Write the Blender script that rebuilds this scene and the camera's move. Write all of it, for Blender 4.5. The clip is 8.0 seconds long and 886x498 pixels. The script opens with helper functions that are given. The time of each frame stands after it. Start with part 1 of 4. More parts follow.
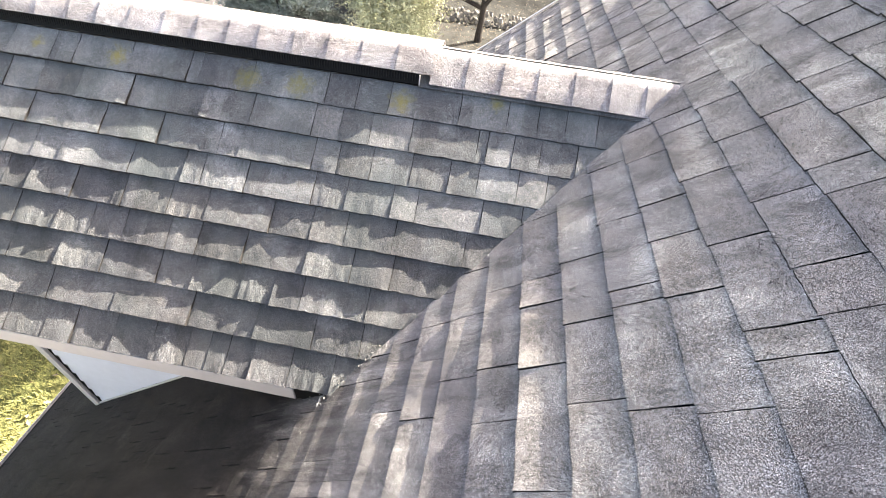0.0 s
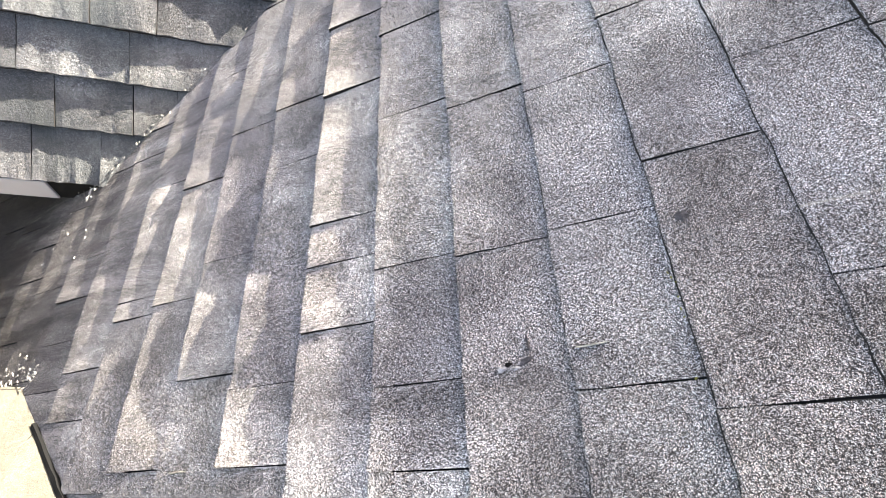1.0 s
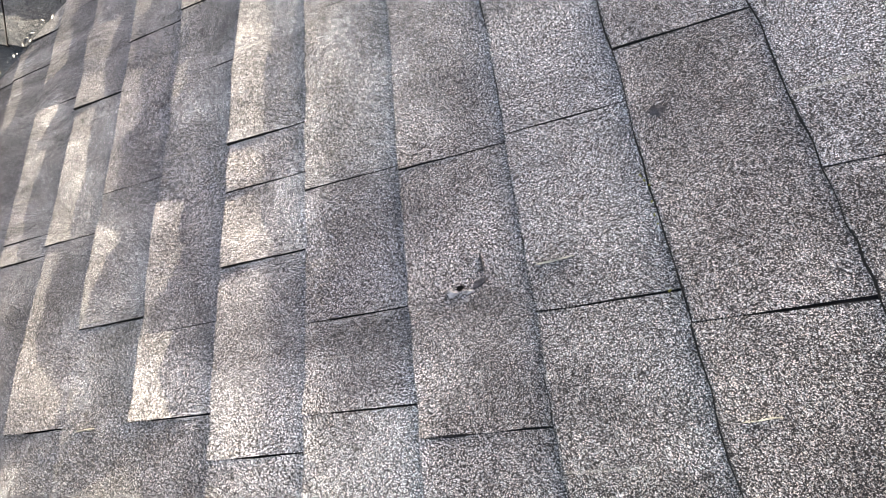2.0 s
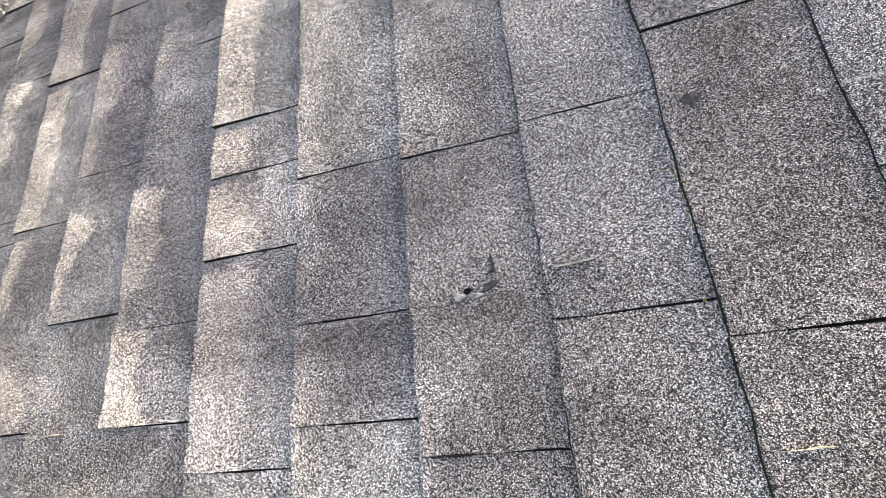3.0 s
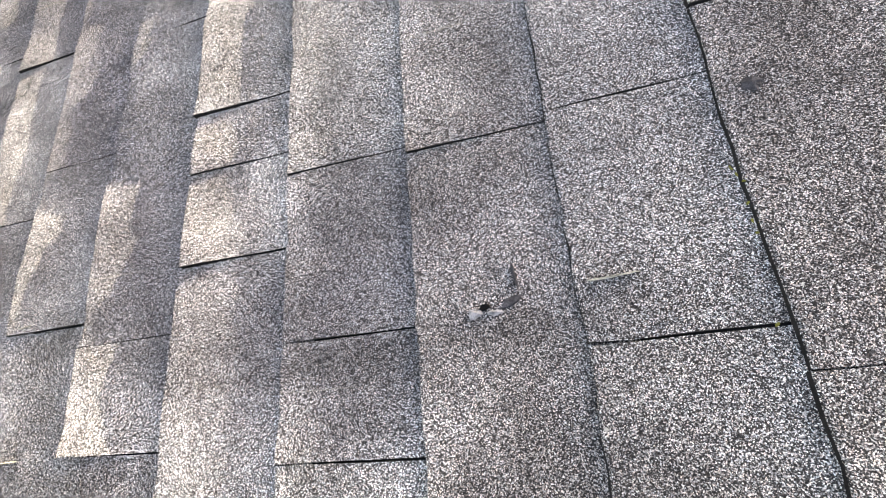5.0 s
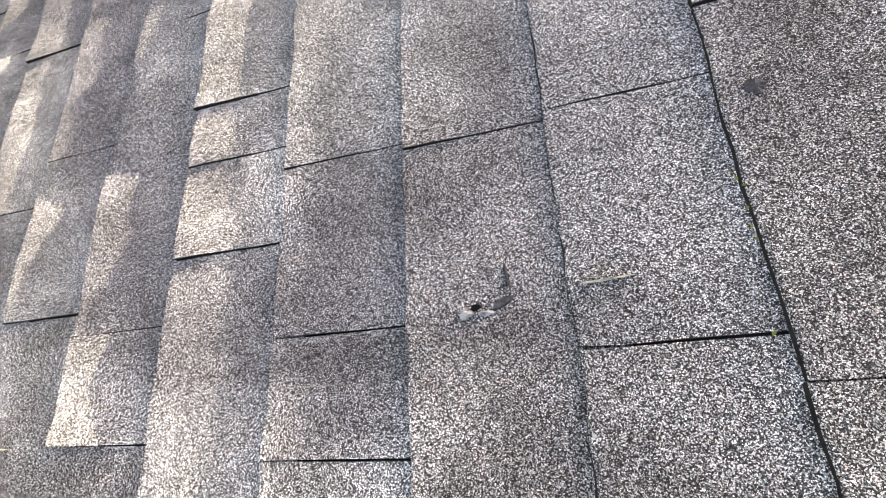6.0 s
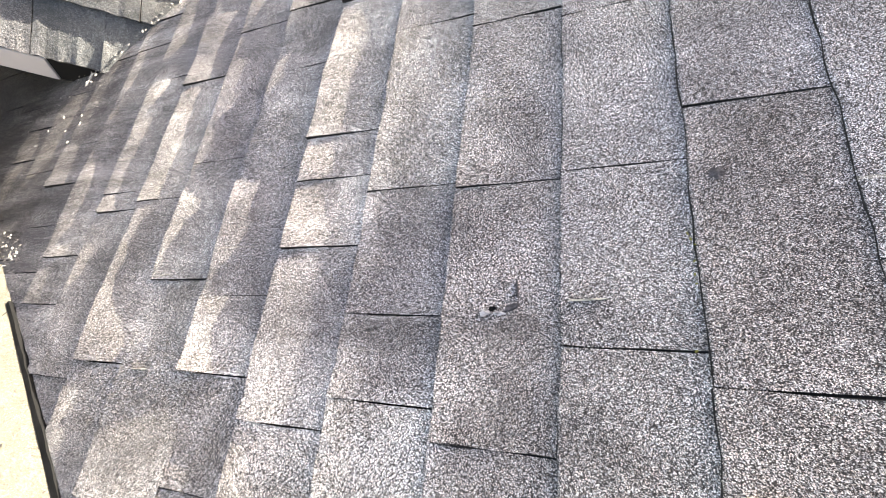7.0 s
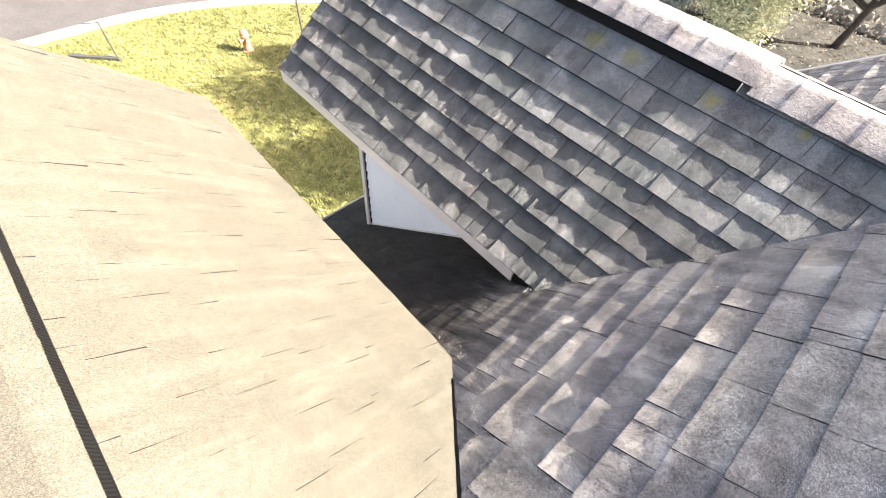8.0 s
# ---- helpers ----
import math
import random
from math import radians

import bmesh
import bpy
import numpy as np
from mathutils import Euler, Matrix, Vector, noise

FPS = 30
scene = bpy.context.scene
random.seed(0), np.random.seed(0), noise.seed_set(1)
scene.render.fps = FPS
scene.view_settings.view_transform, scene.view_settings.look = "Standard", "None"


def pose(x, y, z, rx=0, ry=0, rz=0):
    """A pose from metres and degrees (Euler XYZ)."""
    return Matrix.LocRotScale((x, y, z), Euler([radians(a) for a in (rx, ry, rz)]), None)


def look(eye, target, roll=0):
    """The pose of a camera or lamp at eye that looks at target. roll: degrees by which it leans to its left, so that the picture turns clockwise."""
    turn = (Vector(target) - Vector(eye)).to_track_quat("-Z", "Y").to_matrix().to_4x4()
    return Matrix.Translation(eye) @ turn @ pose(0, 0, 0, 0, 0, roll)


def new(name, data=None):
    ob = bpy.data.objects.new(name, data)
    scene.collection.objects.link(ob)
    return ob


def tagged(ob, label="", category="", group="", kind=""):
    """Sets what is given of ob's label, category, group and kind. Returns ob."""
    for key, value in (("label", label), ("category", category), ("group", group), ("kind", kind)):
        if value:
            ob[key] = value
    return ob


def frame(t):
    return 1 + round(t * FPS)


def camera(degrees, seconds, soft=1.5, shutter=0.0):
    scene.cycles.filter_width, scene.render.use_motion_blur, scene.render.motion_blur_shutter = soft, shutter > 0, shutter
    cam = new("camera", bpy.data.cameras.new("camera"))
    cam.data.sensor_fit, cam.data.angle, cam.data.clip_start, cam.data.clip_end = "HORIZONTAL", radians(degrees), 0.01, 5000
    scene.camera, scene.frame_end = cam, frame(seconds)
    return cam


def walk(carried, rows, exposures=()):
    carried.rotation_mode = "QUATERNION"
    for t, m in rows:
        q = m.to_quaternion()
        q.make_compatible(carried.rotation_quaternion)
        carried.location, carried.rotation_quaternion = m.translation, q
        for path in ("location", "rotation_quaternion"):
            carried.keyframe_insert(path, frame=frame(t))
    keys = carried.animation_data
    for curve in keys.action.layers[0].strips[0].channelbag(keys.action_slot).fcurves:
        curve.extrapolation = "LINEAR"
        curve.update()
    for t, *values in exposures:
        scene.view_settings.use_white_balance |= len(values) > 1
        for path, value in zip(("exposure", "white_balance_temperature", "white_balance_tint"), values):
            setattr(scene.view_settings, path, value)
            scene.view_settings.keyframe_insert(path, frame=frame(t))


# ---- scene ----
# Camera: a phone held by hand over the shingles, lifted away at both ends of the shot.
cam = camera(90.80, 8.0, soft=0.7, shutter=0.05)
PATH = [
    (0, (-0.2090, -0.0256, 1.1213), (-0.2676, 0.6822, 0.4172), 6.78),
    (0.1, (-0.1907, -0.0167, 1.0933), (-0.2156, 0.6731, 0.3697), 8.48),
    (0.3, (-0.1418, -0.0140, 1.0377), (-0.1178, 0.6363, 0.2784), 10.85),
    (0.5, (-0.0663, -0.0379, 0.9265), (0.0368, 0.5468, 0.1218), 15.98),
    (0.7, (-0.0060, -0.0675, 0.8300), (0.1630, 0.4622, -0.0012), 21.00),
    (1, (0.0510, -0.0738, 0.7472), (0.2787, 0.3764, -0.1161), 27.73),
    (1.2, (0.0683, -0.0746, 0.7103), (0.3379, 0.3260, -0.1654), 32.97),
    (1.5, (0.0796, -0.0726, 0.6909), (0.3855, 0.2841, -0.1919), 38.34),
    (1.7, (0.0910, -0.0797, 0.6726), (0.4062, 0.2654, -0.2115), 39.78),
    (2.8, (0.0930, -0.0606, 0.6439), (0.4357, 0.2582, -0.2399), 44.95),
    (3, (0.0931, -0.0573, 0.6153), (0.4359, 0.2635, -0.2676), 45.19),
    (3.5, (0.0947, -0.0443, 0.5581), (0.4394, 0.2756, -0.3245), 45.79),
    (4, (0.1111, -0.0351, 0.5549), (0.4555, 0.2845, -0.3278), 45.92),
    (4.5, (0.1050, -0.0268, 0.5596), (0.4460, 0.2934, -0.3242), 45.53),
    (5.8, (0.1029, -0.0306, 0.5469), (0.4610, 0.2908, -0.3297), 47.48),
    (6, (0.1165, -0.0299, 0.5533), (0.4505, 0.2952, -0.3314), 46.26),
    (6.5, (0.1239, -0.0286, 0.5616), (0.4339, 0.3126, -0.3258), 45.71),
    (6.8, (0.1121, -0.0532, 0.5852), (0.3847, 0.3091, -0.3061), 43.29),
    (7, (0.0877, -0.0836, 0.6882), (0.3086, 0.2779, -0.2176), 40.56),
    (7.2, (0.0643, -0.1449, 0.8127), (0.1996, 0.2655, -0.0891), 32.23),
    (7.5, (-0.0261, -0.2252, 1.1448), (-0.0749, 0.2203, 0.2509), 17.88),
    (7.7, (-0.1053, -0.3241, 1.2801), (-0.2822, 0.1428, 0.4137), 12.29),
    (8, (-0.1928, -0.5241, 1.4135), (-0.5919, -0.0866, 0.6077), 6.35),
]
walk(cam, [(t, look(eye, target, roll)) for t, eye, target, roll in PATH],
     exposures=[(0.0, 3.04, 7750, 8), (0.5, 3.22, 7900, 8), (1.0, 3.22, 7800, 7), (1.5, 3.06, 8050, 7), (3.0, 2.88, 8150, 7), (4.5, 2.97, 8150, 7), (6.5, 2.98, 8250, 7), (7.3, 3.37, 7900, 8), (8.0, 2.82, 7650, 9)])

# Sun grazes the street-side slope and the near slope of the far dormer.
SUN = Vector((0.6433, 0.5596, 0.5538)).normalized()
world = bpy.data.worlds.new("sky")
scene.world = world
world.use_nodes = True
wn = world.node_tree
sky = wn.nodes.new("ShaderNodeTexSky")
sky.sky_type = "NISHITA"
sky.sun_disc = False
sky.air_density, sky.dust_density, sky.ozone_density = 0.6, 3.5, 0.3
sky.sun_elevation = math.asin(SUN.z)
sky.sun_rotation = math.atan2(SUN.x, SUN.y)
wn.nodes["Background"].inputs[1].default_value = 0.115
wn.links.new(sky.outputs[0], wn.nodes["Background"].inputs[0])
sun = new("sun", bpy.data.lights.new("sun", "SUN"))
sun.data.energy, sun.data.angle, sun.data.color = 5.0, radians(0.5), (1.0, 0.988, 0.975)
sun.matrix_world = look(SUN * 40, (0, 0, 0))

# ---- numbers of the house ----
P, Q = radians(39.187), radians(40.58)      # pitch of the main roof and of the dormers
E = 0.143                                   # exposure of a shingle course
EAVE_U = -4.86                              # main eave, along the slope
RIDGE_U = 1.5
RAKE_FAR, RAKE_NEAR = 4.0, -4.6
DY, S0 = 1.3572, 0.4726                     # dormer slope: foot line and first course
S_EAVE, S_RIDGE = S0 - 9.1 * E, 0.655
D_FRONT, WALL_X, WALL_Y = -3.2, -2.73, 1.09
MIRROR = 0.865                              # the second dormer is the first one mirrored at y = MIRROR / 2
GROUND = -6.5
TP, TQ = math.tan(P), math.tan(Q)


# ---- materials ----
def nodes_of(name, rough=0.9, metal=0.0, spec=0.3):
    m = bpy.data.materials.new(name)
    m.use_nodes = True
    t = m.node_tree
    b = t.nodes["Principled BSDF"]
    b.inputs["Roughness"].default_value = rough
    b.inputs["Metallic"].default_value = metal
    b.inputs["Specular IOR Level"].default_value = spec
    return m, t, b


def node(t, kind, ins=None):
    n = t.nodes.new(kind)
    for k, v in (ins or {}).items():
        if isinstance(v, bpy.types.NodeSocket):
            t.links.new(v, n.inputs[k])
        else:
            n.inputs[k].default_value = v
    return n


def mix(t, a, b, fac, blend="MIX"):
    n = t.nodes.new("ShaderNodeMix")
    n.data_type, n.blend_type = "RGBA", blend
    for sock, v in ((n.inputs["Factor"], fac), (n.inputs["A"], a), (n.inputs["B"], b)):
        if isinstance(v, bpy.types.NodeSocket):
            t.links.new(v, sock)
        else:
            sock.default_value = v if not isinstance(v, tuple) or len(v) == 4 else (*v, 1)
    return n.outputs["Result"]


def ramp(t, fac, stops):
    n = t.nodes.new("ShaderNodeValToRGB")
    while len(n.color_ramp.elements) < len(stops):
        n.color_ramp.elements.new(0.5)
    for e, (pos, c) in zip(n.color_ramp.elements, stops):
        e.position = pos
        e.color = (c, c, c, 1) if isinstance(c, (int, float)) else (*c, 1)
    t.links.new(fac, n.inputs[0])
    return n.outputs[0]


def half(t, v):
    n = node(t, "ShaderNodeMath", {0: v, 1: 0.5})
    n.operation = "MULTIPLY"
    return n.outputs[0]


def math_node(t, kind, *values):
    n = node(t, "ShaderNodeMath", dict(enumerate(values)))
    n.operation = kind
    return n.outputs[0]


def one_d_noise(t, v):
    n = t.nodes.new("ShaderNodeTexWhiteNoise")
    n.noise_dimensions = "1D"
    t.links.new(v, n.inputs["W"])
    return n.outputs["Color"]


LICHEN = (((-1.85, 1.655, 0.262), 0.075), ((-1.26, 1.65, 0.257), 0.085), ((-1.035, 1.66, 0.26), 0.09), ((-0.594, 1.652, 0.258), 0.08), ((-2.22, 1.66, 0.265), 0.05), ((-0.20, 1.70, 0.29), 0.05))


def shingle_material(name, by_object, lichen=0.0, tone=(1, 1, 1), stretch=(1.2, 9.0, 1.2), run_dark=0.80, calm=False, low_shade=False):
    """Mineral granules on asphalt: dark felt, grey, tan and white grains, worn and stained in larger patches."""
    m, t, b = nodes_of(name, 0.93, 0.0, 0.25)
    pos = node(t, "ShaderNodeNewGeometry")
    if by_object:
        rnd = node(t, "ShaderNodeObjectInfo").outputs["Random"]
    else:
        rnd = pos.outputs["Random Per Island"]
    P0 = pos.outputs["Position"]
    grain = node(t, "ShaderNodeTexVoronoi", {"Vector": P0, "Scale": 1180.0, "Randomness": 1.0})
    grain_value = node(t, "ShaderNodeSeparateColor", {"Color": grain.outputs["Color"]})
    clump = node(t, "ShaderNodeTexNoise", {"Vector": P0, "Scale": 860.0, "Detail": 3.0, "Roughness": 0.7})
    fleck = node(t, "ShaderNodeTexVoronoi", {"Vector": P0, "Scale": 400.0, "Randomness": 1.0})
    fleck_value = node(t, "ShaderNodeSeparateColor", {"Color": fleck.outputs["Color"]})
    wear = node(t, "ShaderNodeTexNoise", {"Vector": P0, "Scale": 9.0, "Detail": 5.0, "Roughness": 0.6})
    broad = node(t, "ShaderNodeTexNoise", {"Vector": P0, "Scale": 2.2, "Detail": 3.0, "Roughness": 0.55})
    base = ramp(t, grain_value.outputs[0], [(0.0, (0.022, 0.021, 0.021)), (0.42, (0.050, 0.047, 0.047)), (0.57, (0.190, 0.185, 0.186)),
                                            (0.75, (0.38, 0.375, 0.37)), (1.0, (0.76, 0.75, 0.735))])
    if lichen or calm:
        base = mix(t, base, (0.25, 0.246, 0.245), 0.7 if calm else 0.45)
    tabs = ramp(t, rnd, [(0.0, (0.86, 0.84, 0.845)), (0.25, (0.93, 0.92, 0.93)), (0.5, (0.98, 0.97, 0.975)), (0.75, (1.05, 1.045, 1.035)), (1.0, (0.99, 0.945, 0.92))])
    c = mix(t, base, tabs, 0.35 if calm else 1.0, "MULTIPLY")
    c = mix(t, c, ramp(t, grain_value.outputs[1], [(0.0, (0.92, 1.0, 1.06)), (0.55, (1.0, 1.0, 1.0)), (0.8, (1.10, 1.0, 0.94)), (1.0, (1.0, 0.99, 1.03))]), 1.0, "MULTIPLY")
    c = mix(t, c, ramp(t, clump.outputs[0], [(0.37, 0.26), (0.5, 1.0), (0.63, 1.90)]), 1.0, "MULTIPLY")
    c = mix(t, c, ramp(t, fleck_value.outputs[0], [(0.0, 0.70 if lichen else 0.88), (0.5, 1.0), (1.0, 1.32 if lichen else 1.12)]), 1.0, "MULTIPLY")
    speck = node(t, "ShaderNodeTexNoise", {"Vector": P0, "Scale": 120.0, "Detail": 3.0, "Roughness": 0.75})
    c = mix(t, c, ramp(t, speck.outputs[0], [(0.34, 0.82), (0.5, 1.0), (0.68, 1.22)]), 1.0 if not calm else 0.5, "MULTIPLY")
    c = mix(t, c, ramp(t, wear.outputs[0], [(0.32, 0.95 if calm else 0.70), (0.5, 0.99), (0.68, 1.04 if calm else 1.16)]), 1.0, "MULTIPLY")
    c = mix(t, c, ramp(t, broad.outputs[0], [(0.35, (0.96, 0.96, 0.95) if calm else (0.86, 0.85, 0.88)), (0.6, (1.02, 1.02, 1.0) if calm else (1.08, 1.06, 1.02))]), 1.0, "MULTIPLY")
    run = node(t, "ShaderNodeVectorMath", {0: P0, 1: stretch})
    run.operation = "MULTIPLY"
    streak = node(t, "ShaderNodeTexNoise", {"Vector": run.outputs[0], "Scale": 1.6, "Detail": 5.0, "Roughness": 0.65})
    c = mix(t, c, ramp(t, streak.outputs[0], [(0.34, run_dark), (0.5, 1.0), (0.66, 1.18)]), 1.0, "MULTIPLY")
    scuff = node(t, "ShaderNodeTexNoise", {"Vector": P0, "Scale": 4.3, "Detail": 7.0, "Roughness": 0.72})
    c = mix(t, c, ramp(t, scuff.outputs[0], [(0.53, 1.0), (0.70, 1.06 if calm else 1.65)]), 1.0, "MULTIPLY")
    # one ragged patch round this point is darker and browner
    dark_patch = node(t, "ShaderNodeVectorMath", {0: P0, 1: (0.56, -0.34, 0.456)})
    dark_patch.operation = "DISTANCE"
    spread = node(t, "ShaderNodeMath", {0: wear.outputs[0], 1: 0.35, 2: dark_patch.outputs["Value"]})
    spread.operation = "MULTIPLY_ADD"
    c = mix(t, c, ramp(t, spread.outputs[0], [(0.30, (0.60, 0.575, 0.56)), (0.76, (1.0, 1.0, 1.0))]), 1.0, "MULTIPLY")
    if by_object and not calm:
        # blend lines of the shingle's own colours: a tone change across each piece, on some of them with a thin pale seam
        place = node(t, "ShaderNodeSeparateXYZ", {"Vector": node(t, "ShaderNodeTexCoord").outputs["Object"]})
        draw = node(t, "ShaderNodeSeparateColor", {"Color": one_d_noise(t, rnd)})
        spot = math_node(t, "MULTIPLY_ADD", draw.outputs[0], 0.7, -0.35)
        off = math_node(t, "SUBTRACT", place.outputs[1], spot)
        rag2 = math_node(t, "MULTIPLY_ADD", wear.outputs[0], 0.10, math_node(t, "ADD", off, 0.45))
        side = ramp(t, rag2, [(0.485, 0.0), (0.515, 1.0)])
        low = ramp(t, draw.outputs[1], [(0.0, 0.83), (0.5, 1.0), (1.0, 1.0)])
        high = ramp(t, draw.outputs[1], [(0.0, 1.0), (0.5, 1.0), (1.0, 0.80)])
        c = mix(t, c, mix(t, low, high, side), 1.0, "MULTIPLY")
        near = math_node(t, "ABSOLUTE", off)
        seam = ramp(t, near, [(0.003, 1.0), (0.008, 0.0)])
        seam = math_node(t, "MULTIPLY", seam, ramp(t, draw.outputs[2], [(0.55, 0.0), (0.6, 0.4)]))
        seam = math_node(t, "MULTIPLY", seam, ramp(t, place.outputs[0], [(0.05, 1.0), (0.10, 0.0)]))
        c = mix(t, c, (0.50, 0.47, 0.40), math_node(t, "MULTIPLY", seam, ramp(t, clump.outputs[0], [(0.4, 0.2), (0.55, 1.0)])))
    if lichen:
        spots = node(t, "ShaderNodeTexNoise", {"Vector": P0, "Scale": 38.0, "Detail": 6.0, "Roughness": 0.8})
        for place, size in LICHEN:
            d = node(t, "ShaderNodeVectorMath", {0: P0, 1: place})
            d.operation = "DISTANCE"
            edge = node(t, "ShaderNodeMath", {0: d.outputs["Value"], 1: size})
            edge.operation = "DIVIDE"
            rag = node(t, "ShaderNodeMath", {0: spots.outputs[0], 1: 2.4, 2: edge.outputs[0]})
            rag.operation = "MULTIPLY_ADD"
            c = mix(t, c, (0.42, 0.33, 0.05), ramp(t, half(t, rag.outputs[0]), [(0.60, lichen), (0.98, 0.0)]))
        c = mix(t, c, ramp(t, rnd, [(0.0, 0.78), (0.4, 0.96), (0.7, 1.06), (1.0, 1.20)]), 1.0, "MULTIPLY")
        green = node(t, "ShaderNodeTexNoise", {"Vector": P0, "Scale": 2.7, "Detail": 4.0, "Roughness": 0.6})
        c = mix(t, c, (0.15, 0.172, 0.165), ramp(t, green.outputs[0], [(0.42, 0.0), (0.66, 0.5)]))
    if low_shade:
        # shade of the lower roof between the dormers put into colour, streaky, deepening downhill
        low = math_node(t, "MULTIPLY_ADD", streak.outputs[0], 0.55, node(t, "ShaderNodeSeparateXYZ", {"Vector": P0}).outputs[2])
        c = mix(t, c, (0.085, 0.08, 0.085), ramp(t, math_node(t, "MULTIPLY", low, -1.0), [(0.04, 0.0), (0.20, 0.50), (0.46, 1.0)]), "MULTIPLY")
    if tone != (1, 1, 1):
        c = mix(t, c, tone, 1.0, "MULTIPLY")
    t.links.new(c, b.inputs["Base Color"])
    h = node(t, "ShaderNodeMath", {0: grain_value.outputs[0], 1: grain_value.outputs[1]})
    dents = node(t, "ShaderNodeTexNoise", {"Vector": P0, "Scale": 42.0, "Detail": 4.0, "Roughness": 0.7})
    wavy = node(t, "ShaderNodeBump", {"Height": dents.outputs[0], "Strength": 0.5, "Distance": 0.005})
    lumps = node(t, "ShaderNodeTexNoise", {"Vector": P0, "Scale": 130.0 if lichen else 240.0, "Detail": 3.0, "Roughness": 0.6})
    rough = node(t, "ShaderNodeBump", {"Height": lumps.outputs[0], "Strength": 1.0 if lichen else 0.6, "Distance": 0.0030 if lichen else 0.0024, "Normal": wavy.outputs[0]})
    bump = node(t, "ShaderNodeBump", {"Height": h.outputs[0], "Strength": 0.75, "Distance": 0.0018, "Normal": rough.outputs[0]})
    t.links.new(bump.outputs[0], b.inputs["Normal"])
    return m


def plain_material(name, colour, rough=0.7, spec=0.3, var=0.15, scale=12.0, bump=0.0, metal=0.0, bscale=60.0):
    m, t, b = nodes_of(name, rough, metal, spec)
    pos = node(t, "ShaderNodeNewGeometry").outputs["Position"]
    n1 = node(t, "ShaderNodeTexNoise", {"Vector": pos, "Scale": scale, "Detail": 5.0, "Roughness": 0.6})
    n2 = node(t, "ShaderNodeTexNoise", {"Vector": pos, "Scale": scale * 9, "Detail": 3.0})
    c = mix(t, (*colour, 1), ramp(t, n1.outputs[0], [(0.3, 1 - var), (0.7, 1 + var)]), 1.0, "MULTIPLY")
    c = mix(t, c, ramp(t, n2.outputs[0], [(0.3, 1 - var / 2), (0.7, 1 + var / 2)]), 1.0, "MULTIPLY")
    t.links.new(c, b.inputs["Base Color"])
    if bump:
        nb = node(t, "ShaderNodeTexNoise", {"Vector": pos, "Scale": bscale, "Detail": 4.0})
        bp = node(t, "ShaderNodeBump", {"Height": nb.outputs[0], "Strength": 0.6, "Distance": bump})
        t.links.new(bp.outputs[0], b.inputs["Normal"])
    return m


def lawn_material():
    m, t, b = nodes_of("lawn_grass", 0.9, 0.0, 0.2)
    pos = node(t, "ShaderNodeNewGeometry").outputs["Position"]
    big = node(t, "ShaderNodeTexNoise", {"Vector": pos, "Scale": 0.35, "Detail": 5.0, "Roughness": 0.6})
    mid = node(t, "ShaderNodeTexNoise", {"Vector": pos, "Scale": 3.2, "Detail": 6.0, "Roughness": 0.7})
    fine = node(t, "ShaderNodeTexNoise", {"Vector": pos, "Scale": 26.0, "Detail": 4.0, "Roughness": 0.7})
    c = mix(t, (0.142, 0.150, 0.055), (0.23, 0.205, 0.082), ramp(t, big.outputs[0], [(0.35, 0.0), (0.65, 1.0)]))
    c = mix(t, c, ramp(t, mid.outputs[0], [(0.3, 0.55), (0.7, 1.35)]), 1.0, "MULTIPLY")
    c = mix(t, c, ramp(t, fine.outputs[0], [(0.3, 0.5), (0.7, 1.5)]), 1.0, "MULTIPLY")
    leaf = node(t, "ShaderNodeTexVoronoi", {"Vector": pos, "Scale": 5.0})
    c = mix(t, c, (0.30, 0.21, 0.10), ramp(t, leaf.outputs["Distance"], [(0.06, 0.8), (0.14, 0.0)]))
    t.links.new(c, b.inputs["Base Color"])
    bp = node(t, "ShaderNodeBump", {"Height": fine.outputs[0], "Strength": 0.9, "Distance": 0.05})
    t.links.new(bp.outputs[0], b.inputs["Normal"])
    return m


SHINGLE = shingle_material("asphalt_shingle", True, 0.0, (1.12, 1.105, 1.10), low_shade=True)
SHINGLE_FIELD = shingle_material("asphalt_shingle_field", False, 0.0, (1.12, 1.105, 1.10), low_shade=True)
CUT_EDGE = plain_material("cut_asphalt_edge", (0.022, 0.020, 0.020), 0.9, 0.2, 0.4, 60.0, 0.002, 0.0, 300)
# lichen shingle, with the dormer slope's dimmer skylight put into its tone
SHINGLE_MOSSY_DIM = shingle_material("asphalt_shingle_lichen_dim", True, 0.75, (0.68, 0.725, 0.77), (4.5, 1.2, 1.2), 0.74)
SHINGLE_MOSSY_DIM_FIELD = shingle_material("asphalt_shingle_lichen_dim_field", False, 0.75, (0.68, 0.725, 0.77), (4.5, 1.2, 1.2), 0.74)
# sunlit copies of the shingle: warm sun and held-back glare put into the tint
SHINGLE_SUNLIT = shingle_material("asphalt_shingle_sunlit", True, 0.0, (0.385, 0.364, 0.305), (9.0, 1.2, 1.2), 0.95, True)
SHINGLE_SUNLIT_FIELD = shingle_material("asphalt_shingle_sunlit_field", False, 0.0, (0.385, 0.364, 0.305), (9.0, 1.2, 1.2), 0.95, True)
# paler copy for the ridge caps, the sun on them raised in the tone
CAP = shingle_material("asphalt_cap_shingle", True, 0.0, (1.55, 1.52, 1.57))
# the shaded lichen shingle again, toned darker for the dormer's lower courses
SHINGLE_MOSSY_DARKER = shingle_material("asphalt_shingle_lichen_darker", True, 0.75, (0.48, 0.505, 0.535), (4.5, 1.2, 1.2), 0.74)
FELT = plain_material("roofing_felt", (0.006, 0.006, 0.0065), 0.95, 0.1, 0.2, 6.0)
